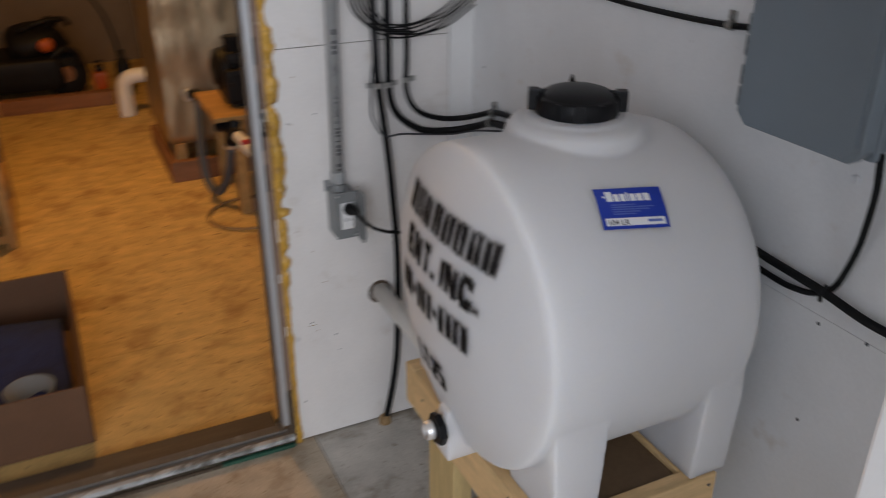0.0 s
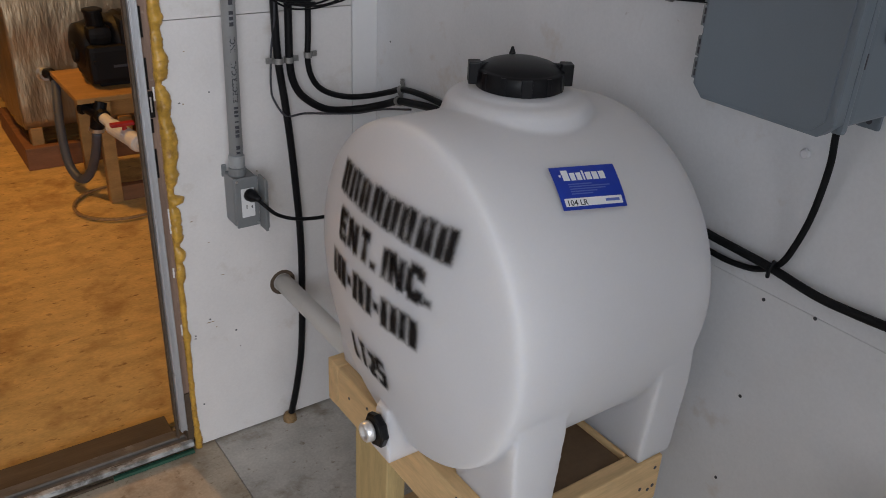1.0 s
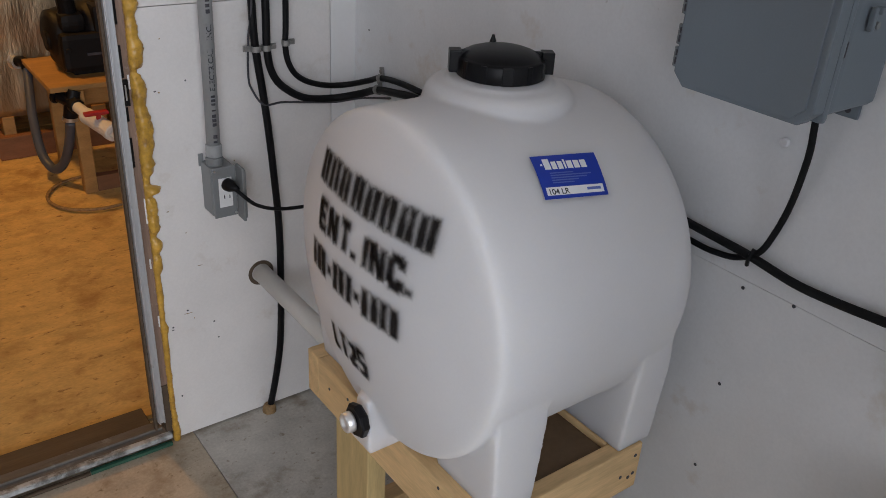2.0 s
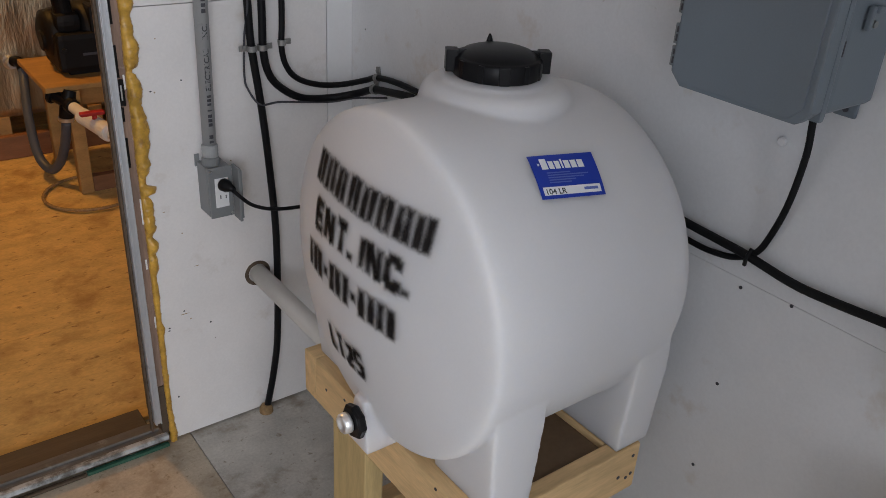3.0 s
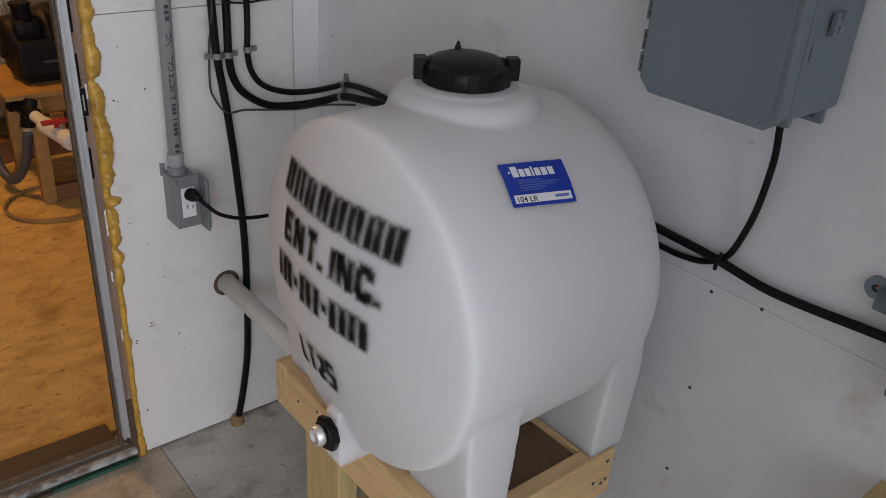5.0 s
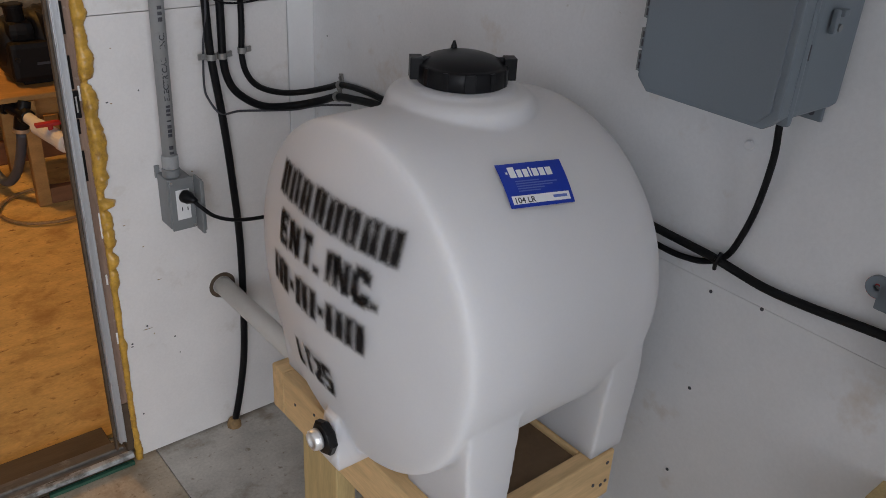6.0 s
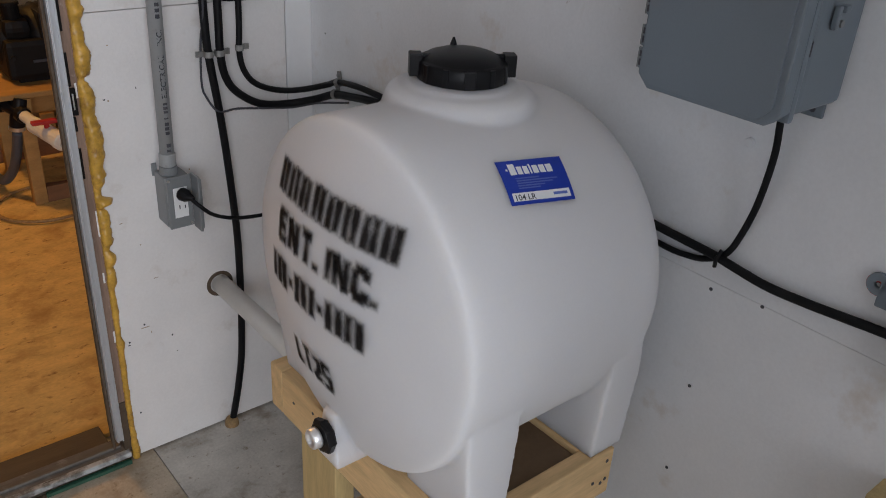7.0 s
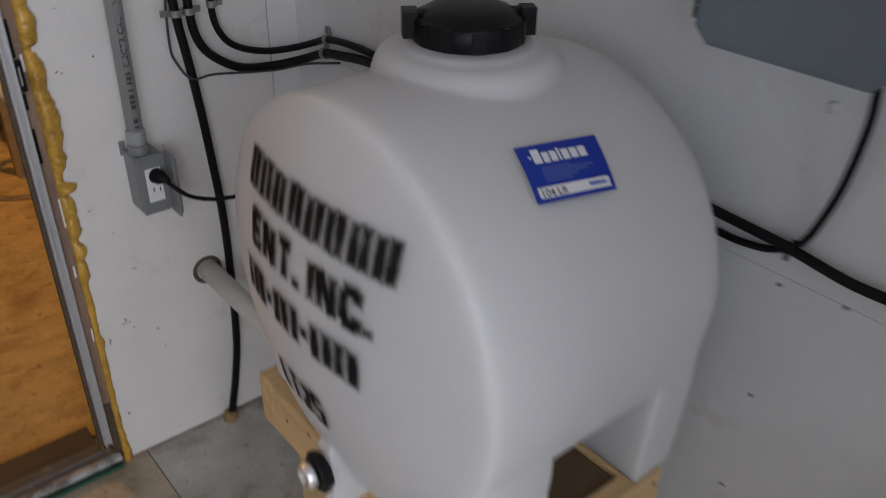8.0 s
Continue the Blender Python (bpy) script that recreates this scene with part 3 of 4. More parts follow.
for x, y in ((0.085, 5.46), (-0.50, 5.36)):
    wheel = part("wheel", lathe([(0.05, -0.03), (0.115, -0.035), (0.135, -0.02), (0.14, 0.0), (0.135, 0.02), (0.115, 0.035), (0.05, 0.03)], Matrix.Translation((x, y, 0.14)) @ pose(0, 0, 0, 80, 0, 12), 28), MACH, mach, smooth=True)
    part("rim", cyl((x, y - 0.025, 0.14), (x, y + 0.025, 0.14), 0.052, 18, bevel=0.006), RUST, wheel)
part("orange_lamp", lathe([(0, 0.02), (0.032, 0.016), (0.044, 0), (0.044, -0.02), (0, -0.02)], pose(0.003, 5.352, 0.348, 90, 0, 0), 24), ORANGE, mach, "orange round lamp", smooth=True)
part("handlebar", tube([(-0.13, 5.42, 0.44), (-0.05, 5.46, 0.455), (0.05, 5.48, 0.475), (0.125, 5.50, 0.470), (0.150, 5.46, 0.445)], 0.017, 10), MACH, mach, smooth=True)
part("steering_post", cyl((0.02, 5.52, 0.40), (0.055, 5.48, 0.475), 0.04, 14), MACH, mach)
part("mudguard", tube([(0.02, 5.40, 0.26), (0.09, 5.42, 0.305), (0.16, 5.44, 0.27), (0.175, 5.45, 0.20)], 0.024, 10), MACH, mach, smooth=True)
mach.location = (-0.13, 5.82, 0)
tank2 = thing("fuel_can", (0.305, 5.85, 0), "small orange and black fuel can near the far wall", "can")
part("can_body", box((0.262, 5.79, 0.0), (0.350, 5.90, 0.115), 0.02), ORANGE, tank2)
part("can_top", box((0.280, 5.81, 0.1155), (0.335, 5.88, 0.150), 0.012), MACH, tank2)
part("can_handle", tube([(0.285, 5.845, 0.15), (0.29, 5.845, 0.175), (0.325, 5.845, 0.175), (0.33, 5.845, 0.15)], 0.006, 8), MACH, tank2, smooth=True)
tagged(part("dark_bottle", lathe([(0, 0), (0.045, 0), (0.048, 0.01), (0.048, 0.19), (0.035, 0.225), (0.018, 0.24), (0.018, 0.285), (0, 0.285)], pose(0.44, 5.62, 0), 20), MACH, None, smooth=True), "dark upright bottle on the workshop floor", "bottle")
tagged(part("hanging_cord", tube([(0.25, FAR - 0.012, 1.1), (0.30, FAR - 0.012, 0.70), (0.356, FAR - 0.012, 0.503), (0.44, FAR - 0.012, 0.34), (0.492, FAR - 0.012, 0.14), (0.50, FAR - 0.014, 0.0)], 0.010, 8), MACH, None, smooth=True), "dark cord hanging down the dim board wall", "cord")
tagged(part("floor_beam", box((-0.30, 5.40, 0), (0.345, 5.475, 0.085), 0.004), RUST), "reddish timber beam lying on the workshop floor", "beam")
tagged(part("white_elbow_pipe", tube([(0.62, 5.11, 0.232), (0.48, 5.12, 0.235), (0.425, 5.125, 0.225), (0.395, 5.13, 0.19), (0.388, 5.13, 0.12), (0.388, 5.13, 0.0)], 0.044, 16), WPVC, None, smooth=True), "white plastic elbow pipe rising from the floor", "pipe")
tagged(part("wall_post", box((0.575, 5.2, 0), (0.640, 5.29, TOPF), 0.004), WOOD), "rough timber post in the workshop", "post", kind="structure")
tagged(part("door_post_timber", box((0.98, 3.9, 0), (1.1, 3.935, 2.0), 0.004), WOOD), "upright timber board beside the foil wrap", "post")

# ---- timber stand ----
stand = thing("tank_stand", (0.68, 0.99, 0), "sturdy stand of raw pine two-by-fours", "stand")
Z2, H2 = 0.571, 0.089
part("front_beam", box((0.517, 0.7725, Z2 - H2), (0.555, 1.206, Z2), 0.003), PINE, stand)
part("rear_beam", box((0.782, 0.7725, Z2 - H2), (0.814, 1.206, Z2), 0.003), PINE, stand)
part("side_beam", box((0.517, 0.744, Z2 - H2), (0.838, 0.772, Z2), 0.003), PINE_X, stand)
part("side_beam", box((0.517, 1.2065, Z2 - H2), (0.838, 1.244, Z2), 0.003), PINE_X, stand)
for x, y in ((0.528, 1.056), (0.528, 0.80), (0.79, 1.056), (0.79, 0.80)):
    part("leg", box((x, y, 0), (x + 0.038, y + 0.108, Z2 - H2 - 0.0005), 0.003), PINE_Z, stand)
part("cross_rail", box((0.567, 1.10, 0.19), (0.789, 1.138, 0.279), 0.003), PINE_X, stand)
part("cross_rail", box((0.567, 0.82, 0.19), (0.789, 0.858, 0.279), 0.003), PINE_X, stand)
for p, d in (((0.797, 0.744, 0.519), 1), ((0.824, 0.744, 0.551), 1), ((0.816, 0.744, 0.510), 1), ((0.826, 0.744, 0.514), 1)):
    part("nail_head", cyl((p[0], p[1] - 0.0008, p[2]), (p[0], p[1] + 0.001, p[2]), 0.0032, 10), INK, stand)
for y, z in ((1.166, 0.530), (1.104, 0.549), (0.846, 0.560)):
    part("nail_head", cyl((0.5162, y, z), (0.518, y, z), 0.0028, 10), INK, stand)
part("tray_board", box((0.556, 0.773, 0.552), (0.781, 1.205, 0.562), 0.001), TRAYWOOD, stand, "dark brown hardboard tray between the beams")

# ---- the tank ----
TY, TZ, TR, LY = 0.971, 0.837, 0.249, 0.985
tank = thing("leg_tank", (0.69, TY, Z2), "white translucent plastic leg tank with black spray lettering", "tank")


def dome_x(y, z):
    return 0.502 - 0.052 * (1 - ((y - TY) ** 2 + (z - TZ) ** 2) / TR ** 2)


turn = Matrix.Translation((0, TY, TZ)) @ Matrix(((0, 0, 1, 0), (0, 1, 0, 0), (-1, 0, 0, 0), (0, 0, 0, 1)))
prof = [(0, 0.450)] + [(TR * k / 20, 0.450 + 0.052 * (k / 20) ** 2) for k in range(1, 20)]
prof += [(0.2430, 0.5000), (0.2470, 0.5030), (0.2490, 0.5075), (0.2495, 0.515)]
prof += [(0.2495, 0.518 + 0.0295 * k) for k in range(1, 11)]
prof += [(0.2475, 0.833), (0.242, 0.848), (0.232, 0.860), (0.20, 0.874), (0.15, 0.886), (0.08, 0.894), (0, 0.896)]
body = lathe(prof, turn, 96)
# raised collar under the lid
lathe([(0, 0.95), (0.109, 0.95), (0.109, 1.062), (0.1075, 1.074), (0.104, 1.085), (0.099, 1.093), (0.090, 1.0985), (0.078, 1.101), (0.075, 1.1015), (0.0735, 1.1055), (0.064, 1.1065), (0.060, 1.107), (0.058, 1.115), (0, 1.115)], pose(0.696, 0.997, 0), 64, body)
# four moulded legs
for sx in (0, 1):
    for sy in (0, 1):
        leg = bmesh.new()
        x0, x1 = (0.538, 0.610) if sx == 0 else (0.786, 0.856)
        xi0, xi1 = (0.500, 0.606) if sx == 0 else (0.778, 0.850)
        ring = []
        for z, a, b, outer, inner, k0 in ((Z2, x0, x1, 0.237, 0.105, 0), (0.72, (x0 + xi0) / 2, (x1 + xi1) / 2, 0.243, 0.08, 0.006), (0.88, xi0 + 0.02, xi1 - 0.02, 0.2405, 0.10, 0.014)):
            s = -1 if sy == 0 else 1
            ring.append([leg.verts.new(c) for c in ((a, LY + s * inner, z), (b, LY + s * inner, z), (b, LY + s * outer - k0, z), (a, LY + s * outer - k0, z))])
        for p, q in zip(ring, ring[1:]):
            for k in range(4):
                leg.faces.new((p[k], p[(k + 1) % 4], q[(k + 1) % 4], q[k]))
        leg.faces.new(ring[0])
        leg.faces.new(ring[-1])
        bmesh.ops.recalc_face_normals(leg, faces=leg.faces)
        join(body, leg)
# outlet boss
boss = bmesh.new()
low, high = [[boss.verts.new(c) for c in ring] for ring in (
    ((0.463, 0.946, 0.573), (0.56, 0.946, 0.573), (0.56, 1.008, 0.573), (0.463, 1.008, 0.573)),
    ((0.470, 0.966, 0.654), (0.56, 0.966, 0.654), (0.56, 0.996, 0.654), (0.470, 0.996, 0.654)))]
boss.faces.new(low[::-1])
boss.faces.new(high)
for k in range(4):
    boss.faces.new((low[k], low[(k + 1) % 4], high[(k + 1) % 4], high[k]))
join(body, boss)
shell = part("shell", body, POLY, tank, smooth=True)
rm = shell.modifiers.new("remesh", "REMESH")
rm.mode, rm.voxel_size, rm.use_smooth_shade = "VOXEL", 0.0022, True
sm = shell.modifiers.new("smooth", "SMOOTH")
sm.factor, sm.iterations = 0.5, 16

# screw lid: a ribbed skirt, a low dome on a raised edge, two wing lugs
LID = pose(0.696, 0.997, 0)
lid = part("lid", lathe([(0.05, 1.1075), (0.0605, 1.1075), (0.0620, 1.1095), (0.0612, 1.1310), (0.0590, 1.1335), (0.0560, 1.1335), (0.0545, 1.1350), (0.0480, 1.1395), (0.036, 1.1435), (0.018, 1.1460), (0, 1.1465)], LID, 64), BLACK, tank, "glossy black screw lid with wing lugs", smooth=True)
wing = math.degrees(math.atan2(-0.074, 0.124))
for k in (0, 180):
    lug = part("lug", box((0.0555, -0.0105, 1.1115), (0.0725, 0.0105, 1.1415), 0.0016, m=LID @ pose(0, 0, 0, 0, 0, wing + k)), BLACK, lid)
    part("lug_web", box((0.040, -0.0030, 1.134), (0.0560, 0.0030, 1.1410), 0.0012, m=LID @ pose(0, 0, 0, 0, 0, wing + k)), BLACK, lug)
for k in range(30, 360, 30):
    if k != 180:
        wide = 0.0075 if k % 90 == 0 else 0.0042
        part("grip", box((0.057, -wide, 1.1085), (0.0638 if k % 90 == 0 else 0.0629, wide, 1.1325), 0.0012, m=LID @ pose(0, 0, 0, 0, 0, wing + k)), BLACK, lid)
part("vent_nub", lathe([(0.0065, 1.136), (0.0045, 1.145), (0.0015, 1.1535), (0, 1.1535)], pose(0.709, 1.033, 0), 12), BLACK, lid)

# drain fitting
drain = part("drain_fitting", lathe([(0, 0), (0.0255, 0), (0.0275, 0.003), (0.0275, 0.010), (0.0245, 0.013), (0, 0.013)], Matrix.Translation((0.466, 0.977, 0.619)) @ pose(0, 0, 0, 0, -90, 0), 8), BLACK, tank, "black hexagonal drain fitting")
part("plug", lathe([(0, 0), (0.0160, 0), (0.0165, 0.003), (0.0155, 0.011), (0.0135, 0.013), (0.010, 0.0125), (0.009, 0.0095), (0, 0.0095)], Matrix.Translation((0.451, 0.980, 0.619)) @ pose(0, 0, 0, 0, -90, 0), 14), CHROME, drain, "bright metal plug", smooth=True)


def strokes(name, segs, width, label="", layer=0):
    """Soft-edged sprayed bars on the domed face. Each bar runs from (y, z) to (y, z)."""
    bm = bmesh.new()
    soft = bm.verts.layers.float.new("soft")
    pad = 0.0085
    for i, (y0, z0, y1, z1) in enumerate(segs):
        d = Vector((y1 - y0, z1 - z0))
        ln = d.length
        d.normalize()
        nn = Vector((-d.y, d.x))
        na, nb = max(4, int((ln + 2 * pad) / 0.0022)), max(4, int((width + 2 * pad) / 0.0018))
        grid = []
        for a in range(na + 1):
            u = -pad + (ln + 2 * pad) * a / na
            row = []
            for b in range(nb + 1):
                w = -width / 2 - pad + (width + 2 * pad) * b / nb
                edge = min(u + pad, ln + pad - u, w + width / 2 + pad, width / 2 + pad - w)
                y, z = y0 + d.x * u + nn.x * w, z0 + d.y * u + nn.y * w
                v = bm.verts.new((dome_x(y, z) - 0.0016 - 0.00012 * (i % 7) - 0.00035 * layer, y, z))
                v[soft] = min(1.0, edge / (1.55 * pad)) * (0.86 + 0.30 * noise.noise(Vector((y * 45, z * 45, 2))))
                row.append(v)
            grid.append(row)
        for p, q in zip(grid, grid[1:]):
            for k in range(nb):
                bm.faces.new((p[k], p[k + 1], q[k + 1], q[k]))
    return part(name, bm, SPRAY, tank, label)


GLYPH = {
    "E": ((0, 0, 0, 1), (0, 0, 1, 0), (0, 0.5, 0.85, 0.5), (0, 1, 1, 1)),
    "N": ((0, 0, 0, 1), (0, 1, 1, 0), (1, 0, 1, 1)),
    "T": ((0, 1, 1, 1), (0.5, 1, 0.5, 0)),
    "I": ((0.5, 0, 0.5, 1),),
    "C": ((0, 0.12, 0, 0.88), (0.1, 1, 0.9, 1), (0.1, 0, 0.9, 0), (1, 1, 1, 0.75), (1, 0, 1, 0.25)),
    "L": ((0, 0, 0, 1), (0, 0, 1, 0)),
    "2": ((0, 0.95, 1, 0.95), (1, 0.95, 1, 0.55), (1, 0.55, 0, 0.05), (0, 0, 1, 0)),
    "5": ((1, 1, 0, 1), (0, 1, 0, 0.55), (0, 0.55, 1, 0.5), (1, 0.5, 1, 0.05), (1, 0, 0, 0)),
    ".": ((0.5, 0.0, 0.5, 0.12),),
}


def stencil(text, y0, y1, z0, z1, w):
    """Sprayed capitals between y0 and y1 (reading towards smaller y)."""
    cells = [(c, {"I": 0.45, ".": 0.40, " ": 0.35}.get(c, 1.0)) for c in text]
    unit = (y0 - y1) / sum(k for _, k in cells)
    segs, y = [], y0
    for c, k in cells:
        cw = unit * k
        for a, b, e, f in GLYPH.get(c, ()):
            m = min(0.215 * unit, 0.3 * cw)
            f0, f1 = z0 + w / 2, z1 - w / 2
            segs.append((y - m - a * (cw - 2 * m), f0 + b * (f1 - f0), y - m - e * (cw - 2 * m), f0 + f * (f1 - f0)))
        y -= cw
    return segs


strokes("lettering", stencil("ENT. INC.", 1.097, 0.855, 0.890, 0.936, 0.0086), 0.0086, "sprayed black capitals with fuzzy edges")
strokes("lettering", stencil("LT25", 1.056, 0.950, 0.708, 0.752, 0.0062), 0.0062, "sprayed black capitals with fuzzy edges")
for k in range(8):
    yk = 1.113 - k * 0.0351
    for o in (0.0085, 0.0245):
        h = 0.004 * noise.noise(Vector((k * 3.1, o * 90, 4)))
        strokes("sprayed_bar", [(yk - o, 0.959, yk - o, 0.998 + h)], 0.0094, layer=(2 * k + (o > 0.02)) % 3)
for k in range(12):
    yk = 1.119 - k * 0.0206
    if k in (3, 7):
        strokes("sprayed_bar", [(yk - 0.006, 0.842, yk - 0.014, 0.842)], 0.0090, layer=k % 3)
    else:
        strokes("sprayed_bar", [(yk - 0.0100, 0.823, yk - 0.0100, 0.862)], 0.0112, layer=k % 3)

# label on the barrel: corners as (x, degrees from the top)
LAB = ((0.6225, 30.55), (0.7235, 33.95), (0.6115, 44.4), (0.7125, 47.8))


def on_label(u, v, lift):
    """u to the right, v downwards, both 0 to 1."""
    x = (LAB[0][0] * (1 - u) + LAB[1][0] * u) * (1 - v) + (LAB[2][0] * (1 - u) + LAB[3][0] * u) * v
    a = radians((LAB[0][1] * (1 - u) + LAB[1][1] * u) * (1 - v) + (LAB[2][1] * (1 - u) + LAB[3][1] * u) * v)
    return Vector((x, TY - (TR + lift) * math.sin(a), TZ + (TR + lift) * math.cos(a)))


def label_patch(name, rects, lift, mat, parent, label=""):
    bm = bmesh.new()
    for u0, v0, u1, v1 in rects:
        nu, nv = max(1, int((u1 - u0) * 10)), max(1, int((v1 - v0) * 14))
        g = [[bm.verts.new(on_label(u0 + (u1 - u0) * i / nu, v0 + (v1 - v0) * j / nv, lift)) for i in range(nu + 1)] for j in range(nv + 1)]
        for p, q in zip(g, g[1:]):
            for k in range(nu):
                bm.faces.new((p[k], q[k], q[k + 1], p[k + 1]))
    return part(name, bm, mat, parent, label)


sticker = label_patch("product_label", [(0, 0, 1, 1)], 0.0014, BLUE, tank, "blue printed product label with white strip")
label_patch("white_strip", [(0.055, 0.745, 0.945, 0.925)], 0.0018, PAPER, sticker)
for u0, v0, u1 in ((0.10, 0.20, 0.13), (0.150, 0.09, 0.245), (0.265, 0.16, 0.340), (0.36, 0.16, 0.435), (0.455, 0.12, 0.482), (0.502, 0.16, 0.585), (0.605, 0.16, 0.69), (0.71, 0.16, 0.80)):
    label_patch("brand_block", [(u0, v0, u1, 0.345 if u1 > 0.14 else 0.25)], 0.0018, PAPER, sticker, "white printed brand block")
label_patch("small_print", [(0.19, 0.42 + 0.055 * k, e, 0.445 + 0.055 * k) for k, e in enumerate((0.55, 0.82, 0.74, 0.60, 0.52))] + [(0.68, 0.80, 0.90, 0.86)], 0.0020, PALE, sticker, "lines of small pale print")
bm = text_mesh("104 LR", 0.17)
for v in bm.verts:
    v.co = on_label(0.075 + v.co.x * 0.66, 0.905 - v.co.y * 1.0, 0.0021)
part("label_text", bm, INK, sticker, "printed dark characters")

# ---- pipes on the partition ----
Q = WY - 0.022
tagged(part("water_pipe", tube([(0.672, Q, 1.9), (0.673, Q, 1.5), (0.676, Q, 1.20), (0.680, Q, 1.061), (0.6835, Q, 0.966), (0.7005, Q, 0.824), (0.7125, Q, 0.681), (0.7215, Q, 0.50), (0.7145, Q, 0.248), (0.698, Q, 0.12), (0.674, Q + 0.004, 0.0)], 0.0085, 14), HOSE, None, smooth=True), "black plastic water pipe running down to the floor", "pipe", "black pipes")
tagged(part("water_pipe", tube([(0.712, Q, 1.9), (0.712, Q, 1.4), (0.711, Q, 1.05), (0.7105, Q, 0.955), (0.721, Q, 0.902), (0.749, Q, 0.866), (0.801, Q, 0.836), (0.870, Q - 0.008, 0.829), (0.914, 1.725, 0.845), (0.925, 1.68, 0.864), (0.926, 1.62, 0.876), (0.926, 1.50, 0.890), (0.926, 1.35, 0.875), (0.926, 1.15, 0.85)], 0.0085, 14), HOSE, None, smooth=True), "black plastic water pipe bending along the corner", "pipe", "black pipes")
tagged(part("water_pipe", tube([(0.758, Q, 1.9), (0.758, Q, 1.4), (0.757, Q, 1.05), (0.7535, Q, 0.955), (0.766, Q, 0.908), (0.795, Q, 0.879), (0.847, Q, 0.860), (0.900, 1.765, 0.857), (0.926, 1.71, 0.878), (0.930, 1.672, 0.893), (0.930, 1.60, 0.903), (0.930, 1.50, 0.905), (0.930, 1.3, 0.90), (0.930, 1.05, 0.90)], 0.0066, 14), HOSE, None, smooth=True), "thin black plastic water pipe bending along the corner", "pipe", "black pipes")
tagged(part("signal_wire", tube([(0.675, Q - 0.009, 1.30), (0.677, Q - 0.008, 1.07), (0.672, Q + 0.006, 0.985), (0.669, Q + 0.01, 0.90), (0.676, Q + 0.008, 0.868), (0.695, Q - 0.006, 0.838), (0.74, Q - 0.003, 0.836), (0.80, Q - 0.006, 0.828), (0.87, Q - 0.010, 0.820), (0.91, 1.72, 0.836), (0.925, 1.62, 0.862)], 0.0024, 8), INK, None, smooth=True), "thin dark wire taped beside the pipes", "wire")


def strap(p, axis, r, wall, side=1, group="pipe clamps"):
    """A metal clamp band round a pipe, with a lug screwed to the wall."""
    c = Vector(p)
    d = Vector(axis).normalized()
    ob = thing("pipe_clamp", c, "small zinc pipe clamp screwed to the wall", "clamp", group)
    m = Matrix.Translation(c - d * 0.006) @ d.to_track_quat("Z", "Y").to_matrix().to_4x4()
    part("band", lathe([(r + 0.0002, 0), (r + 0.0022, 0), (r + 0.0022, 0.012), (r + 0.0002, 0.012)], m, 18), CLAMP, ob)
    n = Vector(wall)
    s = d.cross(n).normalized() * side
    e = c - n * (r - 0.001) + s * (r + 0.008)
    bm = box((-0.009, -0.006, -0.0012), (0.009, 0.006, 0.0030), 0.0006)
    mm = Matrix((s, d * side, n)).transposed().to_4x4()
    mm.translation = e
    bm.transform(mm)
    part("lug", bm, CLAMP, ob)
    part("screw", cyl(e, e + n * 0.006, 0.004, 10), CLAMP, ob)
    return ob


strap((0.6845, Q, 0.960), (0, 0, 1), 0.0085, (0, -1, 0), -1)
strap((0.7088, Q, 0.960), (0, 0, 1), 0.0085, (0, -1, 0))
strap((0.7540, Q, 0.966), (0, 0, 1), 0.0066, (0, -1, 0))
strap((0.926, 1.672, 0.867), (0, 1, -0.2), 0.0085, (-1, 0, 0))
strap((0.930, 1.668, 0.894), (0, 1, -0.2), 0.0066, (-1, 0, 0))
tagged(part("floor_seal", lathe([(0.018, 0), (0.017, 0.012), (0.013, 0.020), (0.009, 0.022), (0, 0.022)], pose(0.673, Q + 0.003, 0), 14), CLAY, None, smooth=True), "brown sealant lump round the pipe foot on concrete", "sealant")

bundle = thing("cable_bundle", (0.74, WY - 0.04, 1.05), "loose loop of thin black cables tied to the pipes", "cable")
for k in range(6):
    j = [0.006 * noise.noise(Vector((k * 2.7, i * 1.9, 8))) for i in range(8)]
    part("cable", tube([(0.598 + 0.007 * k, Q - 0.002, 1.32), (0.618 + 0.009 * k, Q - 0.008, 1.160), (0.650 + 0.006 * k + j[2], Q - 0.014, 1.108 + 0.003 * k), (0.700, Q - 0.018 - 0.001 * k, 1.077 + 0.005 * k + j[3]), (0.750, Q - 0.018, 1.068 + 0.006 * k + j[4]), (0.802, Q - 0.016, 1.069 + 0.008 * k + j[5]), (0.862, Q - 0.012, 1.087 + 0.009 * k + j[6]), (0.932, Q, 1.124 + 0.011 * k)], 0.0021, 8), RUBBER, bundle, smooth=True)
part("cable_tie", tube([(0.668, Q - 0.012, 1.094), (0.70, Q - 0.022, 1.086), (0.735, Q - 0.021, 1.082), (0.768, Q - 0.014, 1.078)], 0.0026, 8), BLACK, bundle, smooth=True)

# ---- conduit, outlet and drain ----
def on_conduit(z, a, r=0.01478):
    """A point on the conduit's skin, a radians round from the side that faces the room."""
    return Vector((0.5705 + 0.0150 * (z - 0.752) - r * math.sin(a), WY - 0.036 - r * math.cos(a), z))


conduit = tagged(part("conduit", cyl((0.5705, WY - 0.036, 0.752), (0.6035, WY - 0.036, TOP - 0.01), 0.0145, 28), COND, None, smooth=True), "grey plastic electrical conduit with printed marks", "conduit")
part("coupling", cyl((0.5703, WY - 0.036, 0.744), (0.5708, WY - 0.036, 0.772), 0.0172, 24, bevel=0.002), COND, conduit)
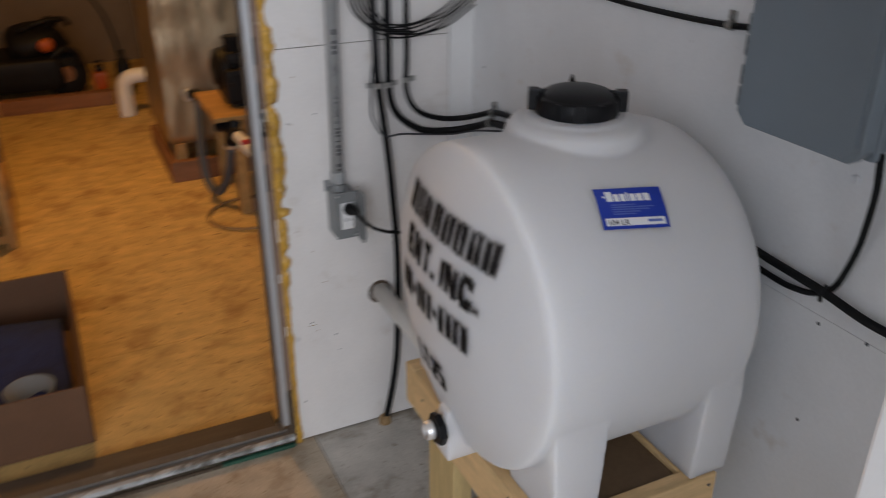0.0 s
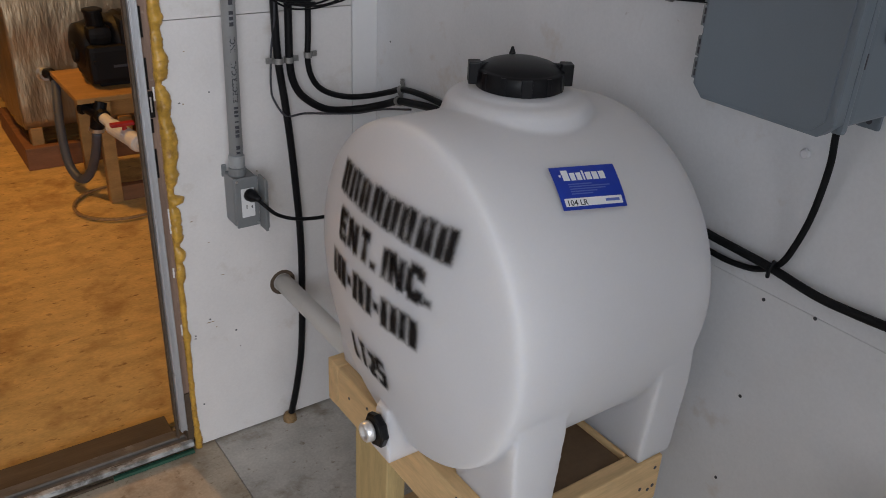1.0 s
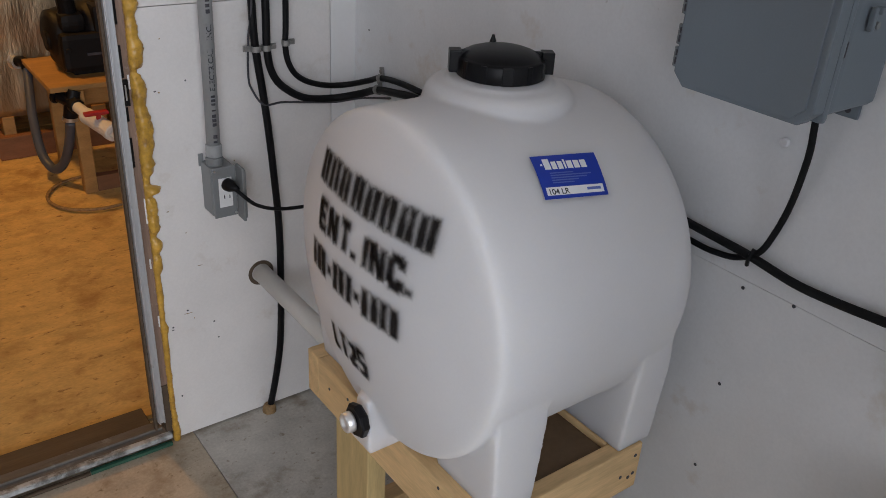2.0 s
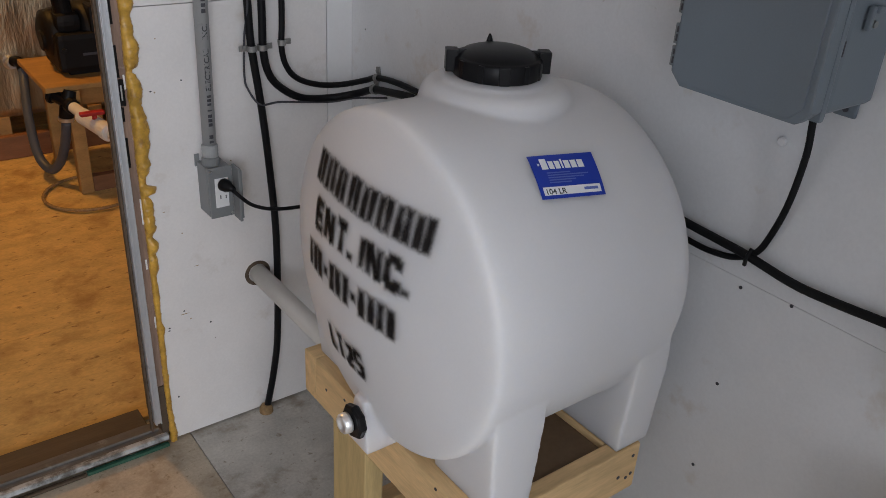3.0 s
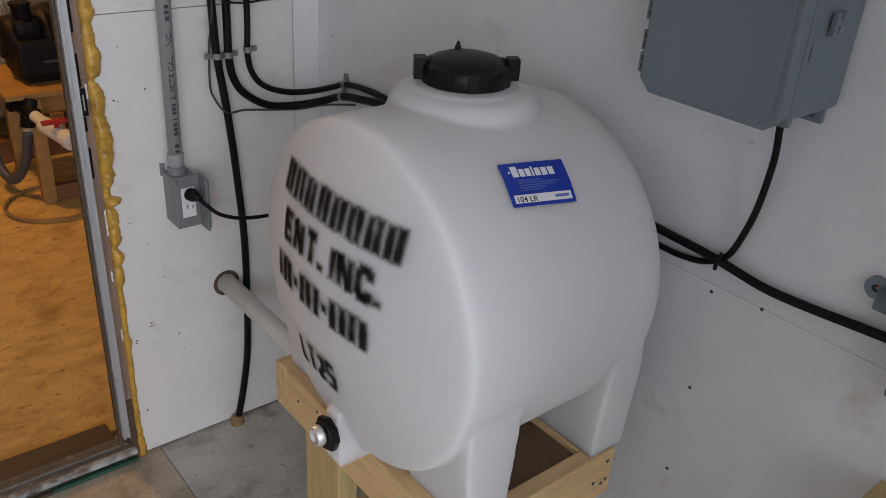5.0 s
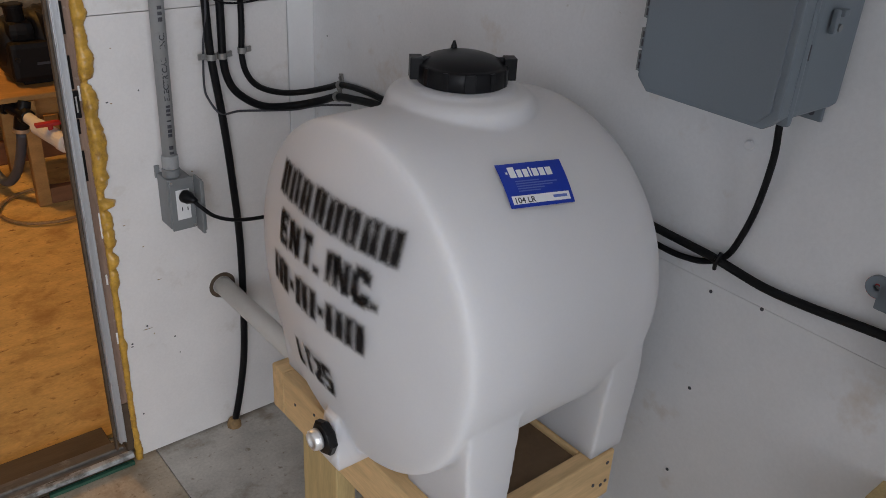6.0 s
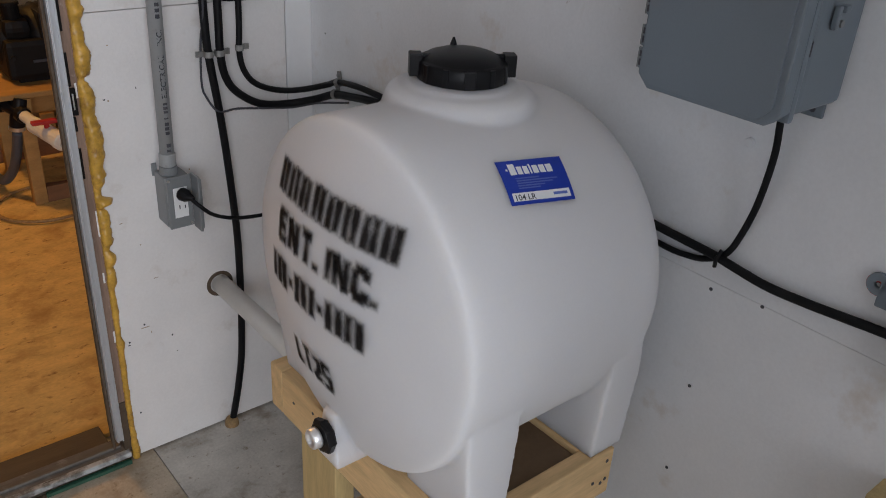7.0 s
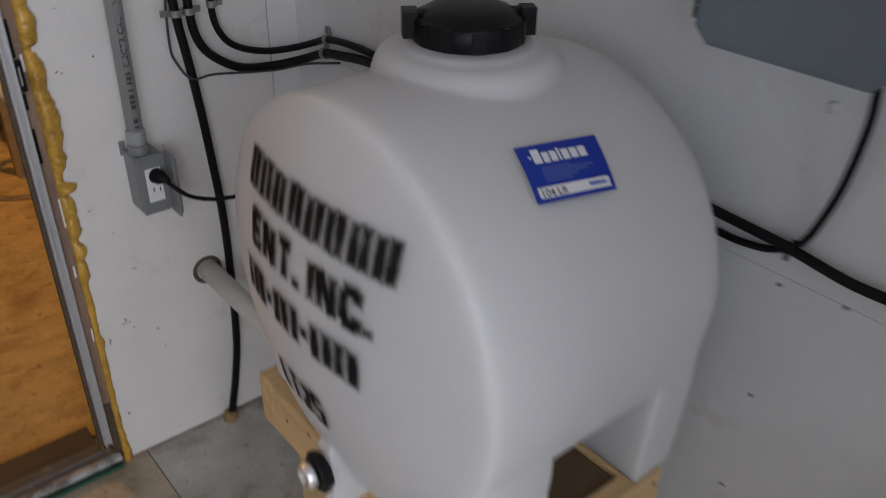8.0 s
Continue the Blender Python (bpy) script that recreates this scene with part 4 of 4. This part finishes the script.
for words, z0, z1 in (("ELECTRICAL", 0.890, 0.978), ("INC.", 0.995, 1.026)):
    bm = text_mesh(words, 0.0150)
    wide = max(v.co.x for v in bm.verts)
    for v in bm.verts:
        v.co = on_conduit(z0 + v.co.x * (z1 - z0) / wide, (v.co.y - 0.0055) / 0.0148 + radians(2))
    part("printed_text", bm, INK, conduit, "dark printed characters")
for z0, z1 in ((0.778, 0.783), (0.788, 0.796), (0.815, 0.822), (0.8245, 0.8315), (0.834, 0.841), (0.848, 0.851), (0.860, 0.865), (0.868, 0.874), (0.877, 0.882), (1.048, 1.056), (1.060, 1.067), (1.071, 1.078), (1.090, 1.102)):
    bm = bmesh.new()
    rows = [[bm.verts.new(on_conduit(z, radians(a))) for a in (-16, -5, 6, 18)] for z in (z0, z1)]
    for k in range(3):
        bm.faces.new((rows[0][k], rows[0][k + 1], rows[1][k + 1], rows[1][k]))
    part("printed_bar", bm, INK, conduit)

DZ = -0.009
outlet = thing("outlet_box", (0.582, WY, 0.676 + DZ), "grey weatherproof outlet box with its cover flap open", "outlet")
bm = box((0.551, WY - 0.056, 0.620 + DZ), (0.604, WY - 0.001, 0.734 + DZ), 0.004)
part("box_body", bm, PVC, outlet)
part("hub", cyl((0.5703, WY - 0.036, 0.734 + DZ), (0.5703, WY - 0.036, 0.744), 0.0185, 24, bevel=0.002), PVC, outlet)
plate = part("cover_plate", box((0.553, WY - 0.0615, 0.617 + DZ), (0.606, WY - 0.0565, 0.735 + DZ), 0.002), PVC, outlet)
part("flap", box((0.6065, WY - 0.094, 0.612 + DZ), (0.6125, WY - 0.058, 0.737 + DZ), 0.002), PVC, outlet, "open spring cover flap")
part("flap_rim", box((0.6125, WY - 0.091, 0.618 + DZ), (0.6165, WY - 0.062, 0.731 + DZ), 0.002), PVC, outlet)
part("mounting_ear", box((0.547, WY - 0.004, 0.722 + DZ), (0.558, WY - 0.0005, 0.750 + DZ), 0.001), PVC, outlet)
part("receptacle", box((0.565, WY - 0.0635, 0.642 + DZ), (0.595, WY - 0.0617, 0.710 + DZ), 0.0008), TRIM, outlet, "white duplex receptacle")
bm = None
for x, z, h in ((0.575, 0.653, 0.009), (0.587, 0.653, 0.007)):
    bm = box((x, WY - 0.0641, z), (x + 0.0022, WY - 0.0636, z + h), 0, bm)
part("slot", bm, INK, outlet)
for x, z in ((0.557, 0.719), (0.601, 0.615)):
    part("screw", cyl((x, WY - 0.064, z), (x, WY - 0.0612, z), 0.0028, 10), STEEL, outlet)

cord = thing("appliance_lead", (0.580, WY - 0.066, 0.682), "black electrical lead plugged into the outlet box", "lead")
part("plug", lathe([(0, 0), (0.0125, 0.0), (0.0145, 0.004), (0.0135, 0.016), (0.0075, 0.028), (0.005, 0.036), (0, 0.036)], Matrix.Translation((0.580, WY - 0.064, 0.688)) @ Vector((0.35, -0.8, -0.1)).to_track_quat("Z", "Y").to_matrix().to_4x4(), 16), BLACK, cord, smooth=True)
part("flex", tube([(0.590, WY - 0.088, 0.684), (0.604, WY - 0.110, 0.668), (0.633, WY - 0.100, 0.640), (0.68, WY - 0.090, 0.616), (0.739, WY - 0.090, 0.606), (0.80, WY - 0.10, 0.61), (0.88, WY - 0.11, 0.62)], 0.0042, 10), RUBBER, cord, smooth=True)

hole = tagged(part("wall_hole_rim", lathe([(0.0235, 0.0006), (0.031, 0.0006), (0.033, 0.0), (0.031, -0.004), (0.0235, -0.004)], Matrix.Translation((0.679, WY, 0.408)) @ pose(0, 0, 0, 90, 0, 0), 32), SILLWOOD), "dark ragged rim of the hole round the drain pipe", "hole", kind="structure")
tagged(part("drain_pipe", cyl((0.679, WY + 0.02, 0.409), (0.700, 1.27, 0.378), 0.0225, 32), WPVC, None, smooth=True), "white plastic drain pipe coming out of the wall", "pipe")

# ---- grey enclosure on the long wall ----
enc = thing("electrical_enclosure", (WX, 0.69, 1.27), "grey plastic hinged electrical enclosure on the white wall", "enclosure")
EZ0, EZ1 = 1.140, 1.400
bm = box((0.832, 0.597, EZ0 + 0.006), (WX - 0.004, 0.776, EZ1 - 0.006), 0.010, segs=3)
part("body", bm, GREY, enc)
part("rim", box((0.820, 0.594, EZ0), (0.832, 0.787, EZ1), 0.005), GREY, enc)


def chamfered(x0, x1, ya, yb, za, zb, c, bev):
    b = bmesh.new()
    pts = [(ya + c, za), (yb - c, za), (yb, za + c), (yb, zb - c), (yb - c, zb), (ya + c, zb), (ya, zb - c), (ya, za + c)]
    lo, hi = [b.verts.new((x0, y, z)) for y, z in pts], [b.verts.new((x1, y, z)) for y, z in pts]
    b.faces.new(lo)
    b.faces.new(hi[::-1])
    for k in range(8):
        b.faces.new((lo[k], hi[k], hi[(k + 1) % 8], lo[(k + 1) % 8]))
    bmesh.ops.recalc_face_normals(b, faces=b.faces)
    bmesh.ops.bevel(b, geom=b.edges[:], offset=bev, segments=2, profile=0.6, affect="EDGES")
    return b


cover = part("cover", chamfered(0.798, 0.8195, 0.594, 0.787, EZ0 - 0.002, EZ1 + 0.002, 0.016, 0.003), GREY, enc)
part("face_panel", chamfered(0.7955, 0.799, 0.603, 0.7835, EZ0 + 0.004, EZ1 - 0.004, 0.015, 0.0012), GREY, cover)
for z in (1.158, 1.1855, 1.2225, 1.250, 1.34, 1.3675):
    hg = part("hinge", box((0.803, 0.785, z), (0.828, 0.7925, z + 0.026), 0.002), GREY, enc)
    part("hinge_slot", box((0.8022, 0.7868, z + 0.004), (0.804, 0.7918, z + 0.012), 0.0), INK, hg)
    part("hinge_slot", box((0.8022, 0.7868, z + 0.015), (0.804, 0.7918, z + 0.022), 0.0), INK, hg)
    part("hinge_pin", cyl((0.806, 0.7930, z + 0.001), (0.806, 0.7930, z + 0.025), 0.0032, 10), PVC, hg)
hasp = part("latch", box((0.858, 0.588, 1.240), (0.866, 0.5945, 1.266), 0.002), GREY, enc)
part("latch_hook", box((0.8665, 0.585, 1.258), (0.878, 0.5945, 1.266), 0.002), GREY, hasp)
part("latch_screw", cyl((0.872, 0.5945, 1.246), (0.872, 0.588, 1.246), 0.0042, 12), PVC, hasp)
part("latch_slot", box((0.834, 0.5962, 1.213), (0.8362, 0.5972, 1.230)), INK, enc)
for y in (0.611, 0.748):
    ft = part("mounting_foot", box((WX - 0.007, y, EZ0 - 0.018), (WX - 0.001, y + 0.030, EZ0 + 0.012), 0.003), GREY, enc)
    part("foot_screw", cyl((WX - 0.0075, y + 0.014, EZ0 - 0.008), (WX - 0.006, y + 0.014, EZ0 - 0.008), 0.004, 12), INK, ft)
part("cable_gland", cyl((0.905, 0.648, EZ0 + 0.006), (0.905, 0.648, EZ0 - 0.006), 0.009, 16), GREY, enc)

tagged(part("power_cable", tube([(0.905, 0.648, EZ0), (0.908, 0.647, 1.108), (0.915, 0.648, 1.065), (0.925, 0.659, 0.995), (0.930, 0.674, 0.941), (0.930, 0.688, 0.908), (0.931, 0.714, 0.888), (0.932, 0.746, 0.878), (0.932, 0.80, 0.876), (0.932, 0.95, 0.89)], 0.0046, 12), RUBBER, None, smooth=True), "black cable curving from the enclosure along the wall", "cable")
tagged(part("main_cable", tube([(0.928, 1.0, 0.918), (0.928, 0.88, 0.909), (0.928, 0.806, 0.903), (0.927, 0.75, 0.901), (0.926, 0.70, 0.899), (0.927, 0.626, 0.890), (0.928, 0.568, 0.891), (0.928, 0.508, 0.896), (0.928, 0.461, 0.900), (0.928, 0.2, 0.92), (0.928, -0.2, 0.93)], 0.0064, 14), RUBBER, None, smooth=True), "thick black cable running along the white wall", "cable")
tagged(part("cable_tie", tube([(0.922, 0.697, 0.886), (0.917, 0.694, 0.899), (0.919, 0.692, 0.908), (0.921, 0.691, 0.914)], 0.0030, 8), BLACK), "black plastic tie binding two cables", "tie")
tagged(part("upper_cable", tube([(0.934, 1.78, 1.27), (0.934, 1.5, 1.225), (0.934, 1.261, 1.214), (0.934, 1.077, 1.215), (0.934, 0.96, 1.220), (0.934, 0.90, 1.226), (0.925, 0.79, 1.235)], 0.0046, 12), RUBBER, None, smooth=True), "thin black cable strung along the wall above the tank", "cable")
strap((0.934, 0.959, 1.220), (0, 1, 0), 0.0048, (-1, 0, 0))

swt = thing("wall_switch_box", (WX, 0.42, 0.9), "grey plastic box with a mounting ear on the wall", "box")
part("box_body", box((0.910, 0.30, 0.835), (WX - 0.003, 0.437, 0.965), 0.006), GREY, swt)
part("mounting_ear", lathe([(0.0050, 0), (0.0145, 0), (0.0145, 0.006), (0.0050, 0.006)], Matrix.Translation((WX - 0.002, 0.490, 0.953)) @ pose(0, 0, 0, 0, -90, 0), 20), GREY, swt)
part("ear_web", box((WX - 0.008, 0.448, 0.925), (WX - 0.002, 0.488, 0.962), 0.002), GREY, swt)
part("red_washer", lathe([(0.003, 0), (0.015, 0), (0.015, 0.0014), (0.003, 0.0014)], Matrix.Translation((WX - 0.0003, 0.492, 0.950)) @ pose(0, 0, 0, 0, -90, 0), 16), RED, swt, "red washer behind the ear")
# only its near edge is in view; the rest is added to block daylight
leaf = thing("open_door_leaf", (0.44, -0.13, 0), "white painted door leaf, mostly unseen, set to block daylight", "door")
part("leaf", box((0.430, -0.42, 0.01), (0.466, 0.270, 2.03), 0.003), TRIM, leaf)
part("door_handle", cyl((0.43, -0.36, 1.0), (0.385, -0.36, 1.0), 0.025, 18, bevel=0.006), STEEL, leaf, "round metal knob")
for z in (0.25, 1.75):
    part("hinge", box((0.425, 0.268, z), (0.47, 0.274, z + 0.09), 0.001), STEEL, leaf)
tagged(part("timber_offcut", box((0.885, 0.30, 0.0), (0.935, 0.410, 0.710), 0.003), PINE_Z), "upright pine offcut leaning at the wall", "timber")

MARKS = ((0.492, 0.352, 0.020, 0.0014), (0.470, 0.890, 0.005, 0.003), (0.478, 0.887, 0.003, 0.003), (0.505, 0.335, 0.003, 0.003), (0.560, 0.262, 0.003, 0.003), (0.470, 0.62, 0.006, 0.002), (0.63, 0.71, 0.003, 0.003), (0.535, 0.905, 0.003, 0.004), (0.490, 0.995, 0.004, 0.002), (0.505, 0.560, 0.004, 0.002), (0.452, 0.318, 0.006, 0.003), (0.53, 0.47, 0.010, 0.0012))
for i, (x, z, w, h) in enumerate(MARKS):
    bm = cyl((x, WY - 0.0006, z), (x, WY + 0.001, z), 0.5, 9)
    for v in bm.verts:
        k = 1 + 0.5 * noise.noise(Vector((v.co.x * 7, v.co.z * 7, i * 3.3)))
        v.co.x, v.co.z = x + (v.co.x - x) * w * k, z + (v.co.z - z) * h * k
    part("scuff_mark", bm, INK if i % 3 == 1 else CLAY, wall_partition)
